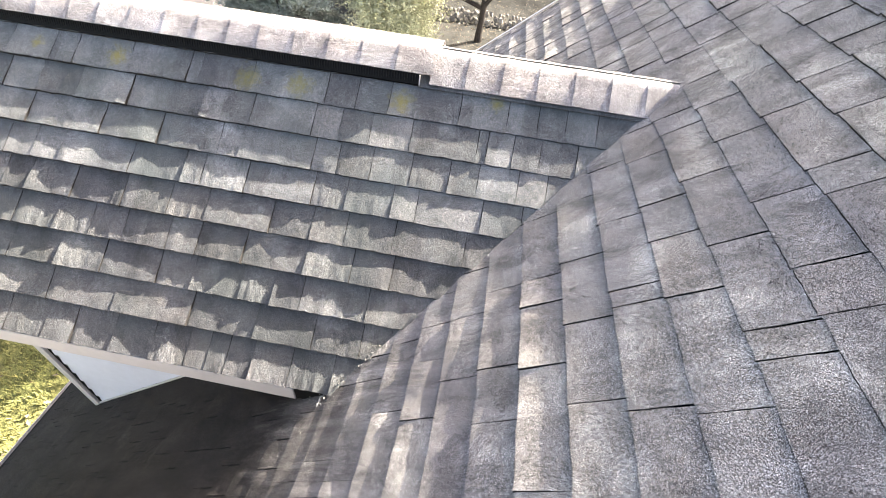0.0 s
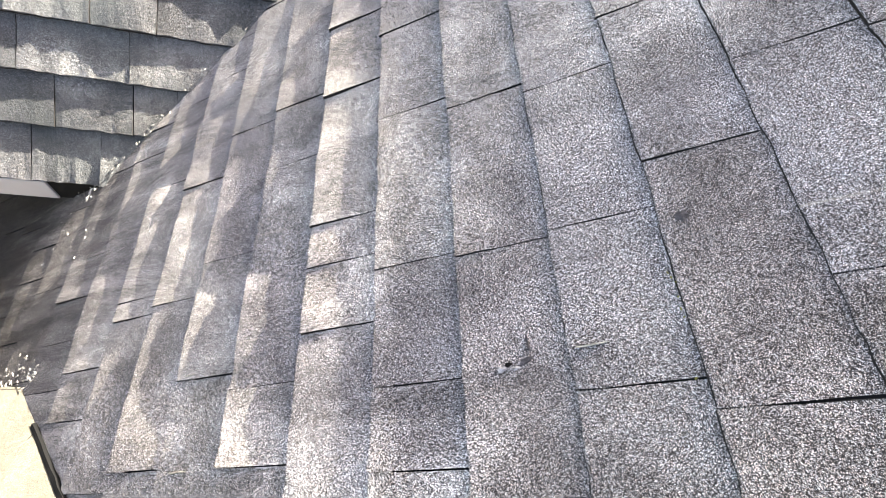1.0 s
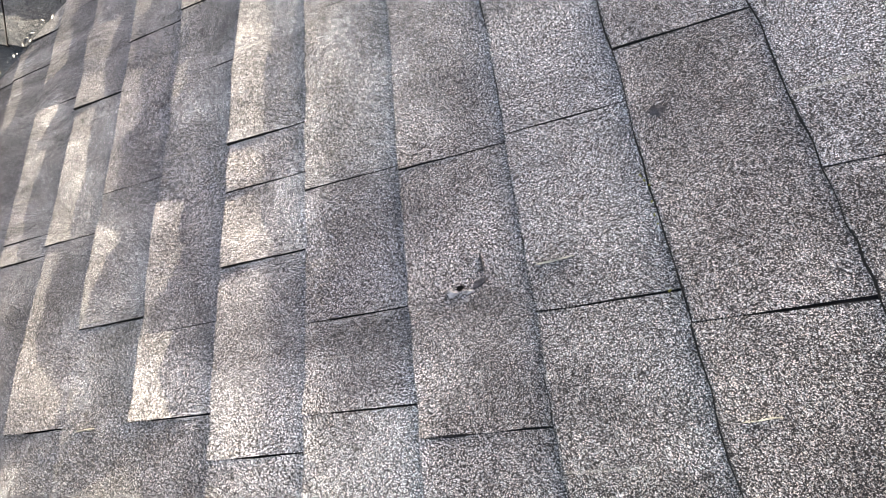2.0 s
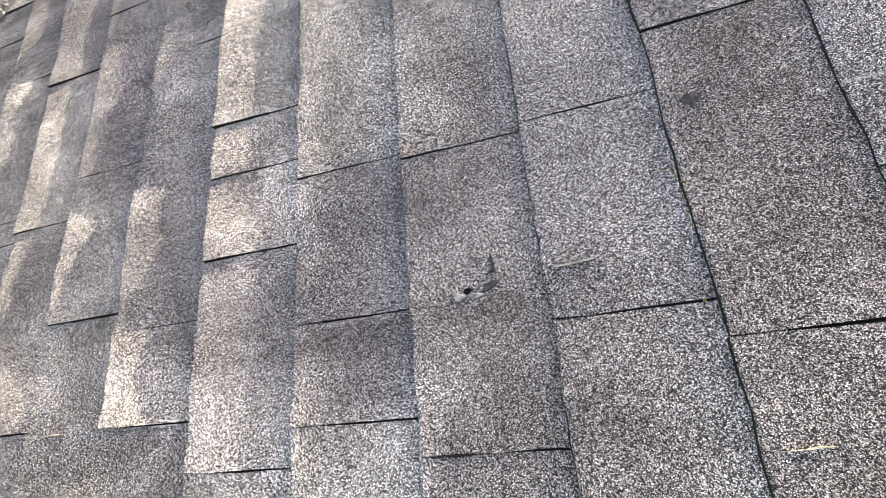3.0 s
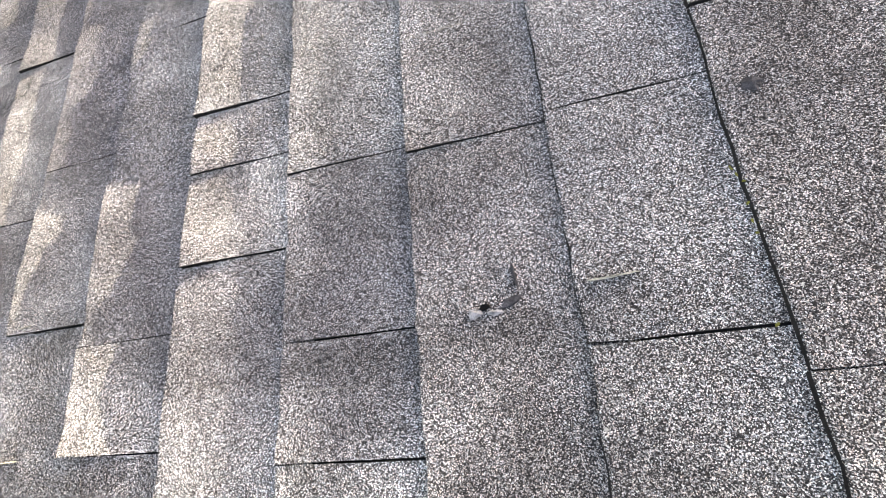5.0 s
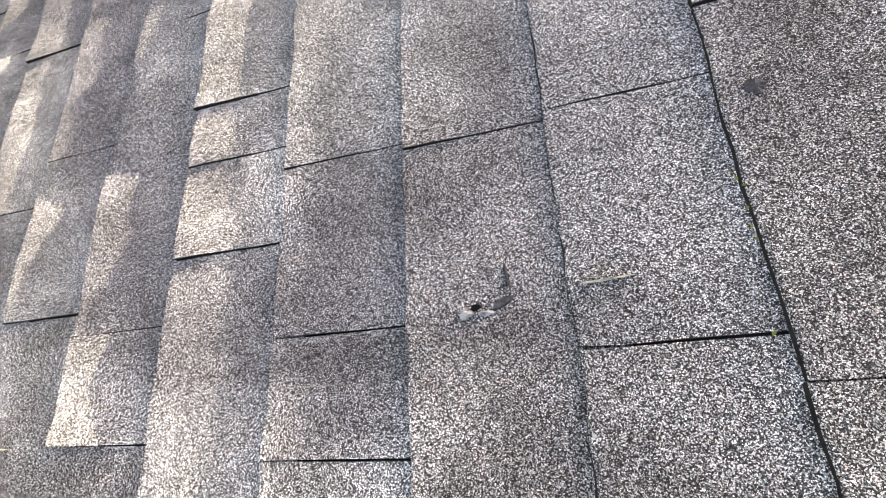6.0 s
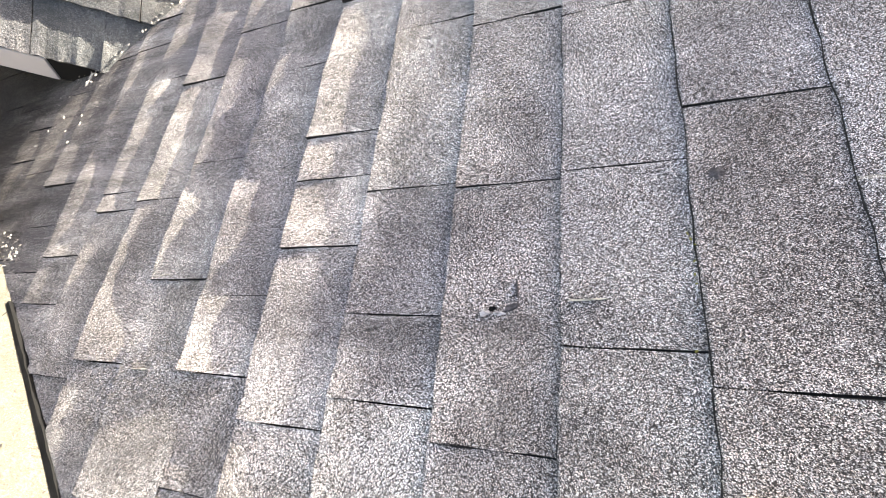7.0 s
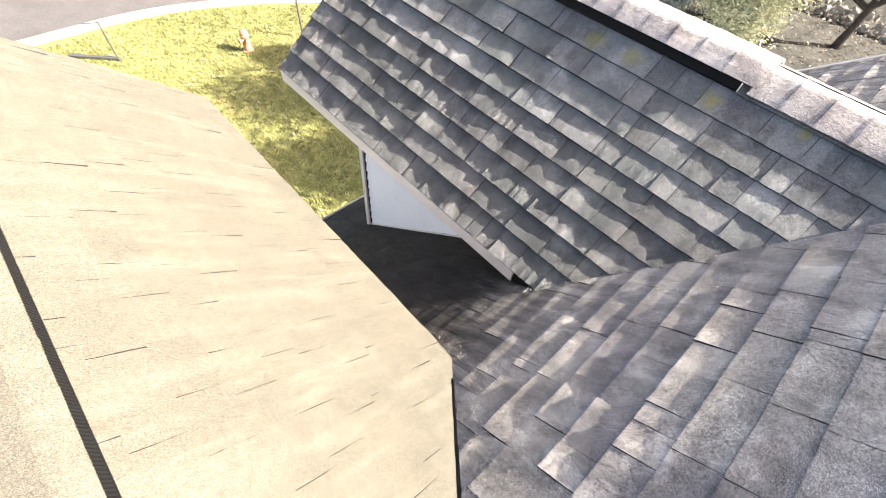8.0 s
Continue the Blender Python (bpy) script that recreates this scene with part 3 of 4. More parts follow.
def dormer(flip, joints, seed, label, group):
    """A gabled dormer: two slopes, cheek walls of lap siding, boards, ridge vent and cap."""
    def Y(y):
        return MIRROR - y if flip else y
    root = empty("dormer", label, "dormer", "", group, (WALL_X, Y(1.86), WALL_X * TP))
    inv = Matrix.Translation(-root.location)

    def put(name, bm, mat, parent=root, label=""):
        ob = part(name, bm, mat, parent, label)
        if parent is root:
            ob.data.transform(inv)
        return ob
    cq, sq = math.cos(Q), math.sin(Q)
    yr, zr = DY + S_RIDGE * cq, S_RIDGE * sq

    def on(s, x, n=0.0, far=False):
        y = DY + s * cq - n * sq
        if far:
            y = 2 * yr - y
        return Vector((x, Y(y), s * sq + n * cq))
    # roof slopes
    slopes = []
    for far in (False, True):
        bm = bmesh.new()
        xe = S_EAVE * sq / TP + 0.05
        xr = zr / TP + 0.05
        ring = [on(S_EAVE, D_FRONT, 0, far), on(S_EAVE, xe, 0, far), on(S_RIDGE, xr, 0, far), on(S_RIDGE, D_FRONT, 0, far)]
        nrm = on(0, 0, -0.03, far) - on(0, 0, 0, far)
        prism(bm, ring, nrm)
        slopes.append(put("roof_slope", bm, FELT, root, "weathered grey shingle slope"))
    # columns: slope direction, along the ridge, normal
    su = on(1, 0) - on(0, 0)
    sn = on(0, 0, 1) - on(0, 0)
    o = on(0, 0) + inv.translation
    F = Matrix(((su.x, 1, sn.x, o.x), (su.y, 0, sn.y, o.y), (su.z, 0, sn.z, o.z), (0, 0, 0, 1)))
    tabs = dormer_tabs(seed, joints, flip)
    split = S0 - 4.5 * E
    for group, piece, field in (([t for t in tabs if t[0] > split or flip], *((SHINGLE_SUNLIT, SHINGLE_SUNLIT_FIELD) if flip else (SHINGLE_MOSSY_DIM, SHINGLE_MOSSY_DIM_FIELD))),
                                ([t for t in tabs if t[0] <= split and not flip], SHINGLE_MOSSY_DARKER, SHINGLE_MOSSY_DIM_FIELD)):
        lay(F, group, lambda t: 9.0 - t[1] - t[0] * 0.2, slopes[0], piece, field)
    fu, fn, fo = on(1, 0, 0, True) - on(0, 0, 0, True), on(0, 0, 1, True) - on(0, 0, 0, True), on(0, 0, 0, True) + inv.translation
    G = Matrix(((fu.x, 1, fn.x, fo.x), (fu.y, 0, fn.y, fo.y), (fu.z, 0, fn.z, fo.z), (0, 0, 0, 1)))
    lay(G, [t for t in dormer_tabs(seed + 9, {}, True) if t[0] < S_RIDGE - 0.15], lambda t: 0.0, slopes[1], SHINGLE_MOSSY_DIM, SHINGLE_MOSSY_DIM_FIELD if flip else SHINGLE_SUNLIT_FIELD)
    # eave boards, soffits
    ye, ze = DY + S_EAVE * cq, S_EAVE * sq
    for far in (False, True):
        def YY(y):
            return Y(2 * yr - y) if far else Y(y)
        x1 = (ze - 0.04) / TP + 0.0
        bm = bmesh.new()
        lo, hi = sorted((YY(ye + (0.004 if flip else -0.008)), YY(ye + 0.018)))
        box(bm, (D_FRONT + 0.01, lo, ze - 0.085), (x1 - 0.09, hi, ze + 0.0015), 0.002)
        put("fascia_board", bm, WHITE, root, "white painted eave board")
        # black block fills the eave's open end in place of its shade
        bm = bmesh.new()
        lo, hi = sorted((YY(ye - 0.002), YY(ye + 0.015)))
        box(bm, (x1 - 0.0895, lo, ze - 0.085), (x1 + 0.06, hi, ze + 0.001))
        put("eave_gap_shade", bm, VENT_GAP_BLACK, root, "black block for the shade in the open eave end")
        bm = bmesh.new()
        lo, hi = sorted((YY(ye + 0.024), YY(WALL_Y - 0.002)))
        box(bm, (D_FRONT + 0.03, lo, ze - 0.083), (x1 - 0.14, hi, ze - 0.070))
        put("soffit", bm, WHITE, root, "white soffit panel")
        # cheek wall with lap siding
        zs = ze - 0.085
        bm = bmesh.new()
        lo, hi = sorted((YY(WALL_Y + 0.014), YY(WALL_Y + 0.09)))
        prism(bm, [(WALL_X, lo, WALL_X * TP - 0.02), (zs / TP, lo, zs - 0.02), (zs / TP, lo, zs), (WALL_X, lo, zs)], (0, hi - lo, 0))
        put("cheek_wall", bm, SIDING, root, "white lap-sided cheek wall")
        z = WALL_X * TP
        while z < zs - 0.02:
            zt = min(z + 0.115, zs)
            xa, xb = WALL_X + 0.016, max(z, WALL_X * TP) / TP + 0.02
            xb2 = zt / TP + 0.02
            if xb2 - xa > 0.05:
                bm = bmesh.new()
                y0, y1 = WALL_Y - 0.004, WALL_Y + 0.0135
                vs = [(xa, YY(y0), z), (max(xb, xa + 0.01), YY(y0), z), (xb2, YY(y1 - 0.004), zt), (xa, YY(y1 - 0.004), zt)]
                a = [bm.verts.new(p) for p in vs]
                b = [bm.verts.new((p[0], YY(y1), p[2])) for p in vs]
                bm.faces.new(a)
                bm.faces.new(b[::-1])
                for i in range(4):
                    j = (i + 1) % 4
                    bm.faces.new((a[i], b[i], b[j], a[j]))
                put("siding_board", bm, SIDING)
            z += 0.112
        # corner board and foot strip
        bm = bmesh.new()
        lo, hi = sorted((YY(WALL_Y - 0.02), YY(WALL_Y + 0.09)))
        box(bm, (WALL_X - 0.055, lo, WALL_X * TP - 0.06), (WALL_X - 0.003, hi, zs - 0.002), 0.003)
        put("corner_board", bm, WHITE, root, "white corner board")
        # black strip for the gap and the corner board's shadow on the laps
        bm = bmesh.new()
        lo, hi = sorted((YY(WALL_Y - 0.002), YY(WALL_Y + 0.012)))
        box(bm, (WALL_X - 0.002, lo, WALL_X * TP - 0.01), (WALL_X + 0.0155, hi, zs - 0.003))
        put("corner_shade", bm, VENT_GAP_BLACK, root, "black strip for the gap and shadow line beside the corner board")
        bm = bmesh.new()
        lo, hi = sorted((YY(WALL_Y - 0.018), YY(WALL_Y - 0.006)))
        prism(bm, [(WALL_X, lo, WALL_X * TP + 0.006), (zs / TP - 0.04, lo, zs - 0.03), (zs / TP - 0.052, lo, zs - 0.03), (WALL_X, lo, WALL_X * TP + 0.016)], (0, hi - lo, 0))
        put("foot_flashing", bm, WHITE, root, "white flashing strip")
        # rake board
        bm = bmesh.new()
        prism(bm, [on(S_EAVE, D_FRONT - 0.022, -0.005, far), on(S_RIDGE, D_FRONT - 0.022, -0.005, far), on(S_RIDGE, D_FRONT - 0.022, -0.13, far), on(S_EAVE, D_FRONT - 0.022, -0.13, far)], (0.02, 0, 0))
        put("rake_board", bm, WHITE, root, "white painted rake board")
    bm = bmesh.new()
    ya, yb = sorted((Y(WALL_Y + 0.092), Y(2 * yr - WALL_Y - 0.092)))
    prism(bm, [(WALL_X, ya, WALL_X * TP - 0.02), (WALL_X, yb, WALL_X * TP - 0.02), (WALL_X, yb, ze - 0.12), (WALL_X, Y(yr), zr - 0.16), (WALL_X, ya, ze - 0.12)], (0.1, 0, 0))
    put("front_wall", bm, SIDING, root, "white sided gable wall")
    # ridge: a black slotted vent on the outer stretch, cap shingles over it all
    ridge(lambda d, x, n, far: on(S_RIDGE - d, x, n, far) + inv.translation, D_FRONT, -0.535, 0.50, root, seed + 3, 0.036, SHINGLE_SUNLIT if flip else CAP, 0.05 if flip else 0.0)
    if not flip:
        at = on(S_RIDGE, -0.47, -0.02)
        bm = bmesh.new()
        prism(bm, [at + Vector(p) for p in ((-0.012, 0.004, -0.02), (0.012, 0.004, -0.02), (0.003, 0.004, 0.022), (-0.003, 0.004, 0.022))], (0, 0.01, 0))
        put("flashing_tip", bm, VENT_GAP_BLACK, root, "small dark metal tip sticking up at the ridge")
        bm = bmesh.new()
        prism(bm, [on(S_RIDGE - d, -0.575 + x, 0.022) for d, x in ((0.082, -0.008), (0.070, 0.0), (0.080, 0.007), (0.094, 0.004), (0.096, -0.006))], on(0, 0, 0.012) - on(0, 0, 0))
        put("cap_scar", bm, CUT_EDGE, root, "dark scar worn into a cap shingle")
    thin = -0.05 if flip else 0.0
    bm = bmesh.new()
    prism(bm, [on(S_RIDGE - d, -0.5345, n) for d, n in ((thin + 0.148, 0.030), (thin + 0.184, 0.004), (thin + 0.184, 0.012), (thin + 0.152, 0.034))], (0.004, 0, 0))
    put("vent_end", bm, WHITE, root, "pale end of the ridge vent")
    return root


D1_JOINTS = {1: (-2.34, -2.143, -2.036, -1.789, -1.52, -1.469, -1.239, -0.913, -0.781, -0.642, -0.345, -0.147, -0.022, 0.092, 0.218),
             2: (-2.319, -2.166, -1.986, -1.749, -1.423, -1.207, -0.941, -0.826, -0.696, -0.526, -0.249, -0.209, -0.103, 0.009, 0.156),
             3: (-2.172, -1.838, -1.58, -1.317, -1.225, -0.911, -0.805, -0.664, -0.499, -0.341, -0.223, -0.06, 0.056),
             4: (-2.238, -2.115, -1.992, -1.672, -1.443, -1.359, -1.168, -0.881, -0.743, -0.551, -0.448, -0.183),
             5: (-2.207, -2.093, -1.893, -1.713, -1.671, -1.468, -1.309, -1.029, -0.858, -0.714, -0.515, -0.227)}
D1_JOINTS.update({6: (-2.115, -1.933, -1.779, -1.634, -1.441, -1.309, -1.111, -0.852), 8: (-2.113, -1.89, -1.604, -1.273, -0.999, -0.76, -0.564),
                  7: (-2.101, -1.886, -1.691, -1.448, -1.299, -1.095, -0.958, -0.838, -0.569),
                  9: (-2.038, -1.868, -1.742, -1.571, -1.402, -1.256, -1.167, -1.086, -0.982, -0.824, -0.652)})
dormer(False, D1_JOINTS, 21, "white-sided gabled dormer with lichen-spotted grey shingle roof", "dormers on the main roof")
dormer(True, {}, 33, "sunlit gabled dormer with weathered grey shingle roof", "dormers on the main roof")

# ---- the ground and what stands on it ----
def height(x, y):
    """Level lawn towards the street; behind the gable end the yard climbs, with a bank past the stones."""
    rise = 3.35 * smooth((y - 5.0) / 6.0) * smooth((x + 10.0) / 7.0)
    bank = 1.6 * smooth((y - 13.6) / 5.0) * smooth((x + 12.0) / 6.0)
    return GROUND + rise + bank + 0.06 * noise.noise((x * 0.3, y * 0.3, 0)) * smooth((y - 6) / 4)


def street_edge(y):
    """x of the kerb's lawn side; it swings towards the house up the street."""
    return -17.75 + 0.055 * max(0.0, y - 1.0) ** 2 if y < 9 else -14.23 + 0.88 * (y - 9)


def sheet(name, material, xs, ys, z=height, smooth=True):
    verts = [(x, y, z(x, y)) for y in ys for x in xs]
    n = len(xs)
    faces = [(j * n + i, j * n + i + 1, (j + 1) * n + i + 1, (j + 1) * n + i) for j in range(len(ys) - 1) for i in range(n - 1)]
    return link_mesh(name, verts, faces, material, None, smooth)


def between(a, b, n):
    return [a + (b - a) * i / n for i in range(n + 1)]


far_steps = [-900, -400, -160, -80] + between(-45, 60, 105) + [90, 160, 400, 900]
tagged(sheet("ground", LAWN, far_steps, far_steps), "mown green lawn with fallen leaves", "lawn", "", "structure")
tagged(sheet("mulch_bed", MULCH, between(-9, 14, 58), between(8.5, 32, 59), lambda x, y: height(x, y) + 0.10), "leaf-strewn brown mulch bed", "mulch bed", "", "structure")

# street beyond a pale concrete kerb walk
ys = between(-40, 30, 140)
verts, faces = [], []
for y in ys:
    x = street_edge(y)
    for dx, z in ((0, -0.05), (0, 0.05), (-0.5, 0.05), (-0.55, 0.03), (-0.55, -0.06)):
        verts.append((x + dx, y, GROUND + z))
for j in range(len(ys) - 1):
    for i in range(4):
        a = 5 * j + i
        faces.append((a, a + 1, a + 6, a + 5))
tagged(link_mesh("pavement", verts, faces, CONCRETE), "pale sunlit concrete pavement along the street", "pavement", "", "structure")
verts, faces = [], []
for y in ys:
    x = street_edge(y) - 0.54
    verts += [(x, y, GROUND + 0.012), (x - 3, y, GROUND + 0.03), (x - 26, y, GROUND + 0.015)]
for j in range(len(ys) - 1):
    for i in range(2):
        a = 3 * j + i
        faces.append((a, a + 1, a + 4, a + 3))
tagged(link_mesh("road", verts, faces, ASPHALT), "grey asphalt street", "road", "", "structure")


def grass(seed, count, x0, x1, y0, y1):
    """Loose tufts that break up the lawn."""
    r = random.Random(seed)
    verts, faces = [], []
    for _ in range(count):
        x, y = r.uniform(x0, x1), r.uniform(y0, y1)
        if x < street_edge(y) + 0.1:
            continue
        z = height(x, y)
        for _ in range(3):
            a, l, w = r.uniform(0, 6.28), r.uniform(0.04, 0.10), r.uniform(0.008, 0.02)
            px, py = x + r.uniform(-0.04, 0.04), y + r.uniform(-0.04, 0.04)
            k = len(verts)
            c, s = math.cos(a), math.sin(a)
            verts += [(px - s * w, py + c * w, z - 0.01), (px + s * w, py - c * w, z - 0.01), (px + c * l * 0.7, py + s * l * 0.7, z + l)]
            faces.append((k, k + 1, k + 2))
    return link_mesh("grass", verts, faces, GRASS)


GRASS = plain_material("grass_blades", (0.165, 0.166, 0.065), 0.8, 0.2, 0.4, 2.0)
tagged(grass(3, 36000, -17.5, -3.8, -3, 12), "short green lawn grass", "grass", "", "stuff")


def leaves_on(name, seed, count, x0, x1, y0, y1, material, size, label):
    r = random.Random(seed)
    verts, faces = [], []
    for _ in range(count):
        x, y = r.uniform(x0, x1), r.uniform(y0, y1)
        z = height(x, y) + r.uniform(0.02, 0.06) + (0.1 if y > 8.6 else 0)
        m = Matrix.Translation((x, y, z)) @ Euler((r.uniform(-0.6, 0.6), r.uniform(-0.6, 0.6), r.uniform(0, 6.28))).to_matrix().to_4x4()
        s = size * r.uniform(0.6, 1.4)
        k = len(verts)
        verts += [m @ Vector(p) for p in ((-s, 0, 0), (0, -s * 0.5, 0.01), (s, 0, 0), (0, s * 0.5, 0.01))]
        faces.append((k, k + 1, k + 2, k + 3))
    return tagged(link_mesh(name, verts, faces, material), label, "leaves", "", "stuff")


LEAF = plain_material("dry_leaves", (0.22, 0.18, 0.14), 0.8, 0.2, 0.4, 1.5)
leaves_on("fallen_leaves", 8, 900, -15, -5, -2, 11, LEAF, 0.05, "dry tan leaves scattered on the lawn")
leaves_on("leaf_litter", 9, 14000, -7, 7, 9, 22, LEAF, 0.028, "dry grey-brown leaves over the mulch")


# hydrant
def hydrant(at):
    root = empty("fire_hydrant", "faded orange-pink fire hydrant standing on the lawn", "hydrant", "", "", at)
    def turned(name, prof, parent, axis=None, off=(0, 0, 0), seg=16):
        bm = bmesh.new()
        rings = []
        for r, z in prof:
            rings.append([bm.verts.new((r * math.cos(a * 6.2832 / seg), r * math.sin(a * 6.2832 / seg), z)) for a in range(seg)])
        for p, q in zip(rings, rings[1:]):
            for i in range(seg):
                j = (i + 1) % seg
                bm.faces.new((p[i], p[j], q[j], q[i]))
        bm.faces.new(rings[0][::-1])
        bm.faces.new(rings[-1])
        m = Matrix.Translation(off)
        if axis:
            m = m @ Euler(axis).to_matrix().to_4x4()
        bmesh.ops.transform(bm, matrix=m, verts=bm.verts)
        return part(name, bm, HYDRANT, parent)
    turned("base_flange", [(0.17, 0), (0.17, 0.035), (0.115, 0.04)], root)
    turned("barrel", [(0.112, 0.035), (0.105, 0.46), (0.135, 0.48), (0.135, 0.52), (0.10, 0.525)], root)
    turned("bonnet", [(0.125, 0.52), (0.12, 0.60), (0.085, 0.66), (0.035, 0.685), (0.03, 0.74), (0.02, 0.745)], root)
    for a in (0, math.pi):
        turned("hose_outlet", [(0.055, 0.08), (0.055, 0.165), (0.07, 0.17), (0.07, 0.205), (0.03, 0.21)], root, (0, math.pi / 2, a), (0, 0, 0.40))
    turned("pumper_outlet", [(0.075, 0.08), (0.075, 0.16), (0.09, 0.165), (0.09, 0.205), (0.03, 0.215)], root, (math.pi / 2, 0, 0), (0, 0, 0.36))


hydrant((-13.87, 4.29, GROUND))


def tube(bm, pts, radii, seg=7):
    rings = []
    for i, p in enumerate(pts):
        d = (Vector(pts[min(i + 1, len(pts) - 1)]) - Vector(pts[max(i - 1, 0)])).normalized()
        a = d.orthogonal().normalized()
        b = d.cross(a)
        rings.append([bm.verts.new(Vector(p) + radii[i] * (a * math.cos(t * 6.2832 / seg) + b * math.sin(t * 6.2832 / seg))) for t in range(seg)])
    for p, q in zip(rings, rings[1:]):
        offs = min(range(seg), key=lambda o: sum((p[i].co - q[(i + o) % seg].co).length for i in range(seg)))
        for i in range(seg):
            bm.faces.new((p[i], p[(i + 1) % seg], q[(i + 1 + offs) % seg], q[(i + offs) % seg]))
    bm.faces.new(rings[0][::-1])
    bm.faces.new(rings[-1])


# a small post with an arm, and a dark bar on the ground at its foot
root = empty("sign_post", "thin dark steel sign post with a short arm", "post", "", "", (-15.6, 1.0, GROUND))
bm = bmesh.new()
tube(bm, [(0, 0, -0.1), (0, 0, 1.15)], [0.022, 0.022])
part("upright", bm, STEEL, root)
bm = bmesh.new()
tube(bm, [(0, 0.02, 1.12), (-0.2, -0.45, 1.13)], [0.014, 0.014])
part("arm", bm, STEEL, root)
bm = bmesh.new()
box(bm, (-0.75, -0.06, -0.02), (0.75, 0.06, 0.09), 0.012)
timber = part("ground_bar", bm, STEEL, None)
timber.matrix_world = pose(-16.05, 0.5, GROUND, 0, 0, 47)
tagged(timber, "dark bar lying on the lawn", "timber")
bm = bmesh.new()
tube(bm, [(0, 0, -0.1), (0, 0, 1.5), (0, 0, 3.2)], [0.03, 0.03, 0.028])
pole = part("street_sign_pole", bm, STEEL, None)
pole.location = (-13.6, 6.1, GROUND)
tagged(pole, "thin grey steel street pole on the lawn", "pole")


# ---- trees ----
def crown_leaves(r, centres, count, size, spread, flat=1.0, droop=0.0):
    """Many small folded leaf clumps round the given limb points."""
    verts, faces = [], []
    for _ in range(count):
        c, rad = r.choice(centres)
        d = Vector((r.gauss(0, 1), r.gauss(0, 1), r.gauss(0, 1) * flat)) * rad * spread
        p = Vector(c) + d
        m = Matrix.Translation(p) @ Euler((r.uniform(-0.9, 0.9), r.uniform(-0.9, 0.9), r.uniform(0, 6.28))).to_matrix().to_4x4()
        s = size * r.uniform(0.55, 1.5)
        k = len(verts)
        verts += [m @ Vector(q) for q in ((-s, 0, -droop * s), (-0.2 * s, -0.42 * s, 0.12 * s), (s, 0, -droop * s), (-0.1 * s, 0.42 * s, 0.12 * s))]
        faces += [(k, k + 1, k + 2), (k, k + 2, k + 3)]
    return verts, faces


def spruce(at, tall, wide, seed, label, material, count):
    r = random.Random(seed)
    root = empty("spruce_tree", label, "tree", "", "", at)
    bm = bmesh.new()
    tube(bm, [(0, 0, -0.2), (0.03, 0, tall * 0.5), (0, 0.02, tall)], [0.19, 0.11, 0.015], 9)
    part("trunk", bm, BARK, root)
    centres = []
    z = 0.5
    while z < tall - 0.2:
        reach = wide * (1 - z / tall) ** 0.85
        n = 9 if reach > 1 else 6
        for i in range(n):
            a = r.uniform(0, 6.28)
            l = reach * r.uniform(0.7, 1.08)
            tip = (l * math.cos(a), l * math.sin(a), z - 0.18 * l + r.uniform(-0.1, 0.1))
            bm = bmesh.new()
            tube(bm, [(0, 0, z), (tip[0] * 0.5, tip[1] * 0.5, z - 0.04 * l), tip], [0.035, 0.022, 0.006], 5)
            part("limb", bm, BARK, root)
            for f in (0.3, 0.45, 0.6, 0.72, 0.84, 0.94, 1.0):
                centres.append(((tip[0] * f, tip[1] * f, z + (tip[2] - z) * f), 0.16 + 0.13 * (1 - f) * l * 0.5))
        z += 0.42
    verts, faces = crown_leaves(r, centres, count, 0.042, 0.85, 0.5, 0.25)
    tagged(link_mesh("crown", verts, faces, material, root), "", "", "", "stuff")


spruce((-5.9, 11.0, height(-5.9, 11.0)), 4.5, 3.1, 4, "dense blue-green spruce tree behind the house", SPRUCE, 170000)


def shrub(at, tall, wide, seed, label, count):
    r = random.Random(seed)
    root = empty("shrub", label, "shrub", "", "", at)
    centres = []
    for i in range(16):
        a, l = r.uniform(0, 6.28), wide * r.uniform(0.3, 1.0)
        tip = Vector((l * math.cos(a), l * math.sin(a), tall * r.uniform(0.35, 1.0)))
        bm = bmesh.new()
        tube(bm, [(0.1 * math.cos(a), 0.1 * math.sin(a), -0.1), tip * 0.5 + Vector((0, 0, 0.1)), tip], [0.035, 0.022, 0.006], 5)
        part("stem", bm, BARK, root)
        for f in (0.45, 0.6, 0.75, 0.9, 1.0):
            centres.append((tuple(tip * f), 0.30))
    verts, faces = crown_leaves(r, centres, count, 0.034, 0.9, 0.8, 0.1)
    tagged(link_mesh("crown", verts, faces, SHRUB, root), "", "", "", "stuff")


shrub((-2.75, 10.9, height(-2.75, 10.9)), 2.2, 1.05, 6, "sunlit yellow-green evergreen shrub beside the spruce", 95000)


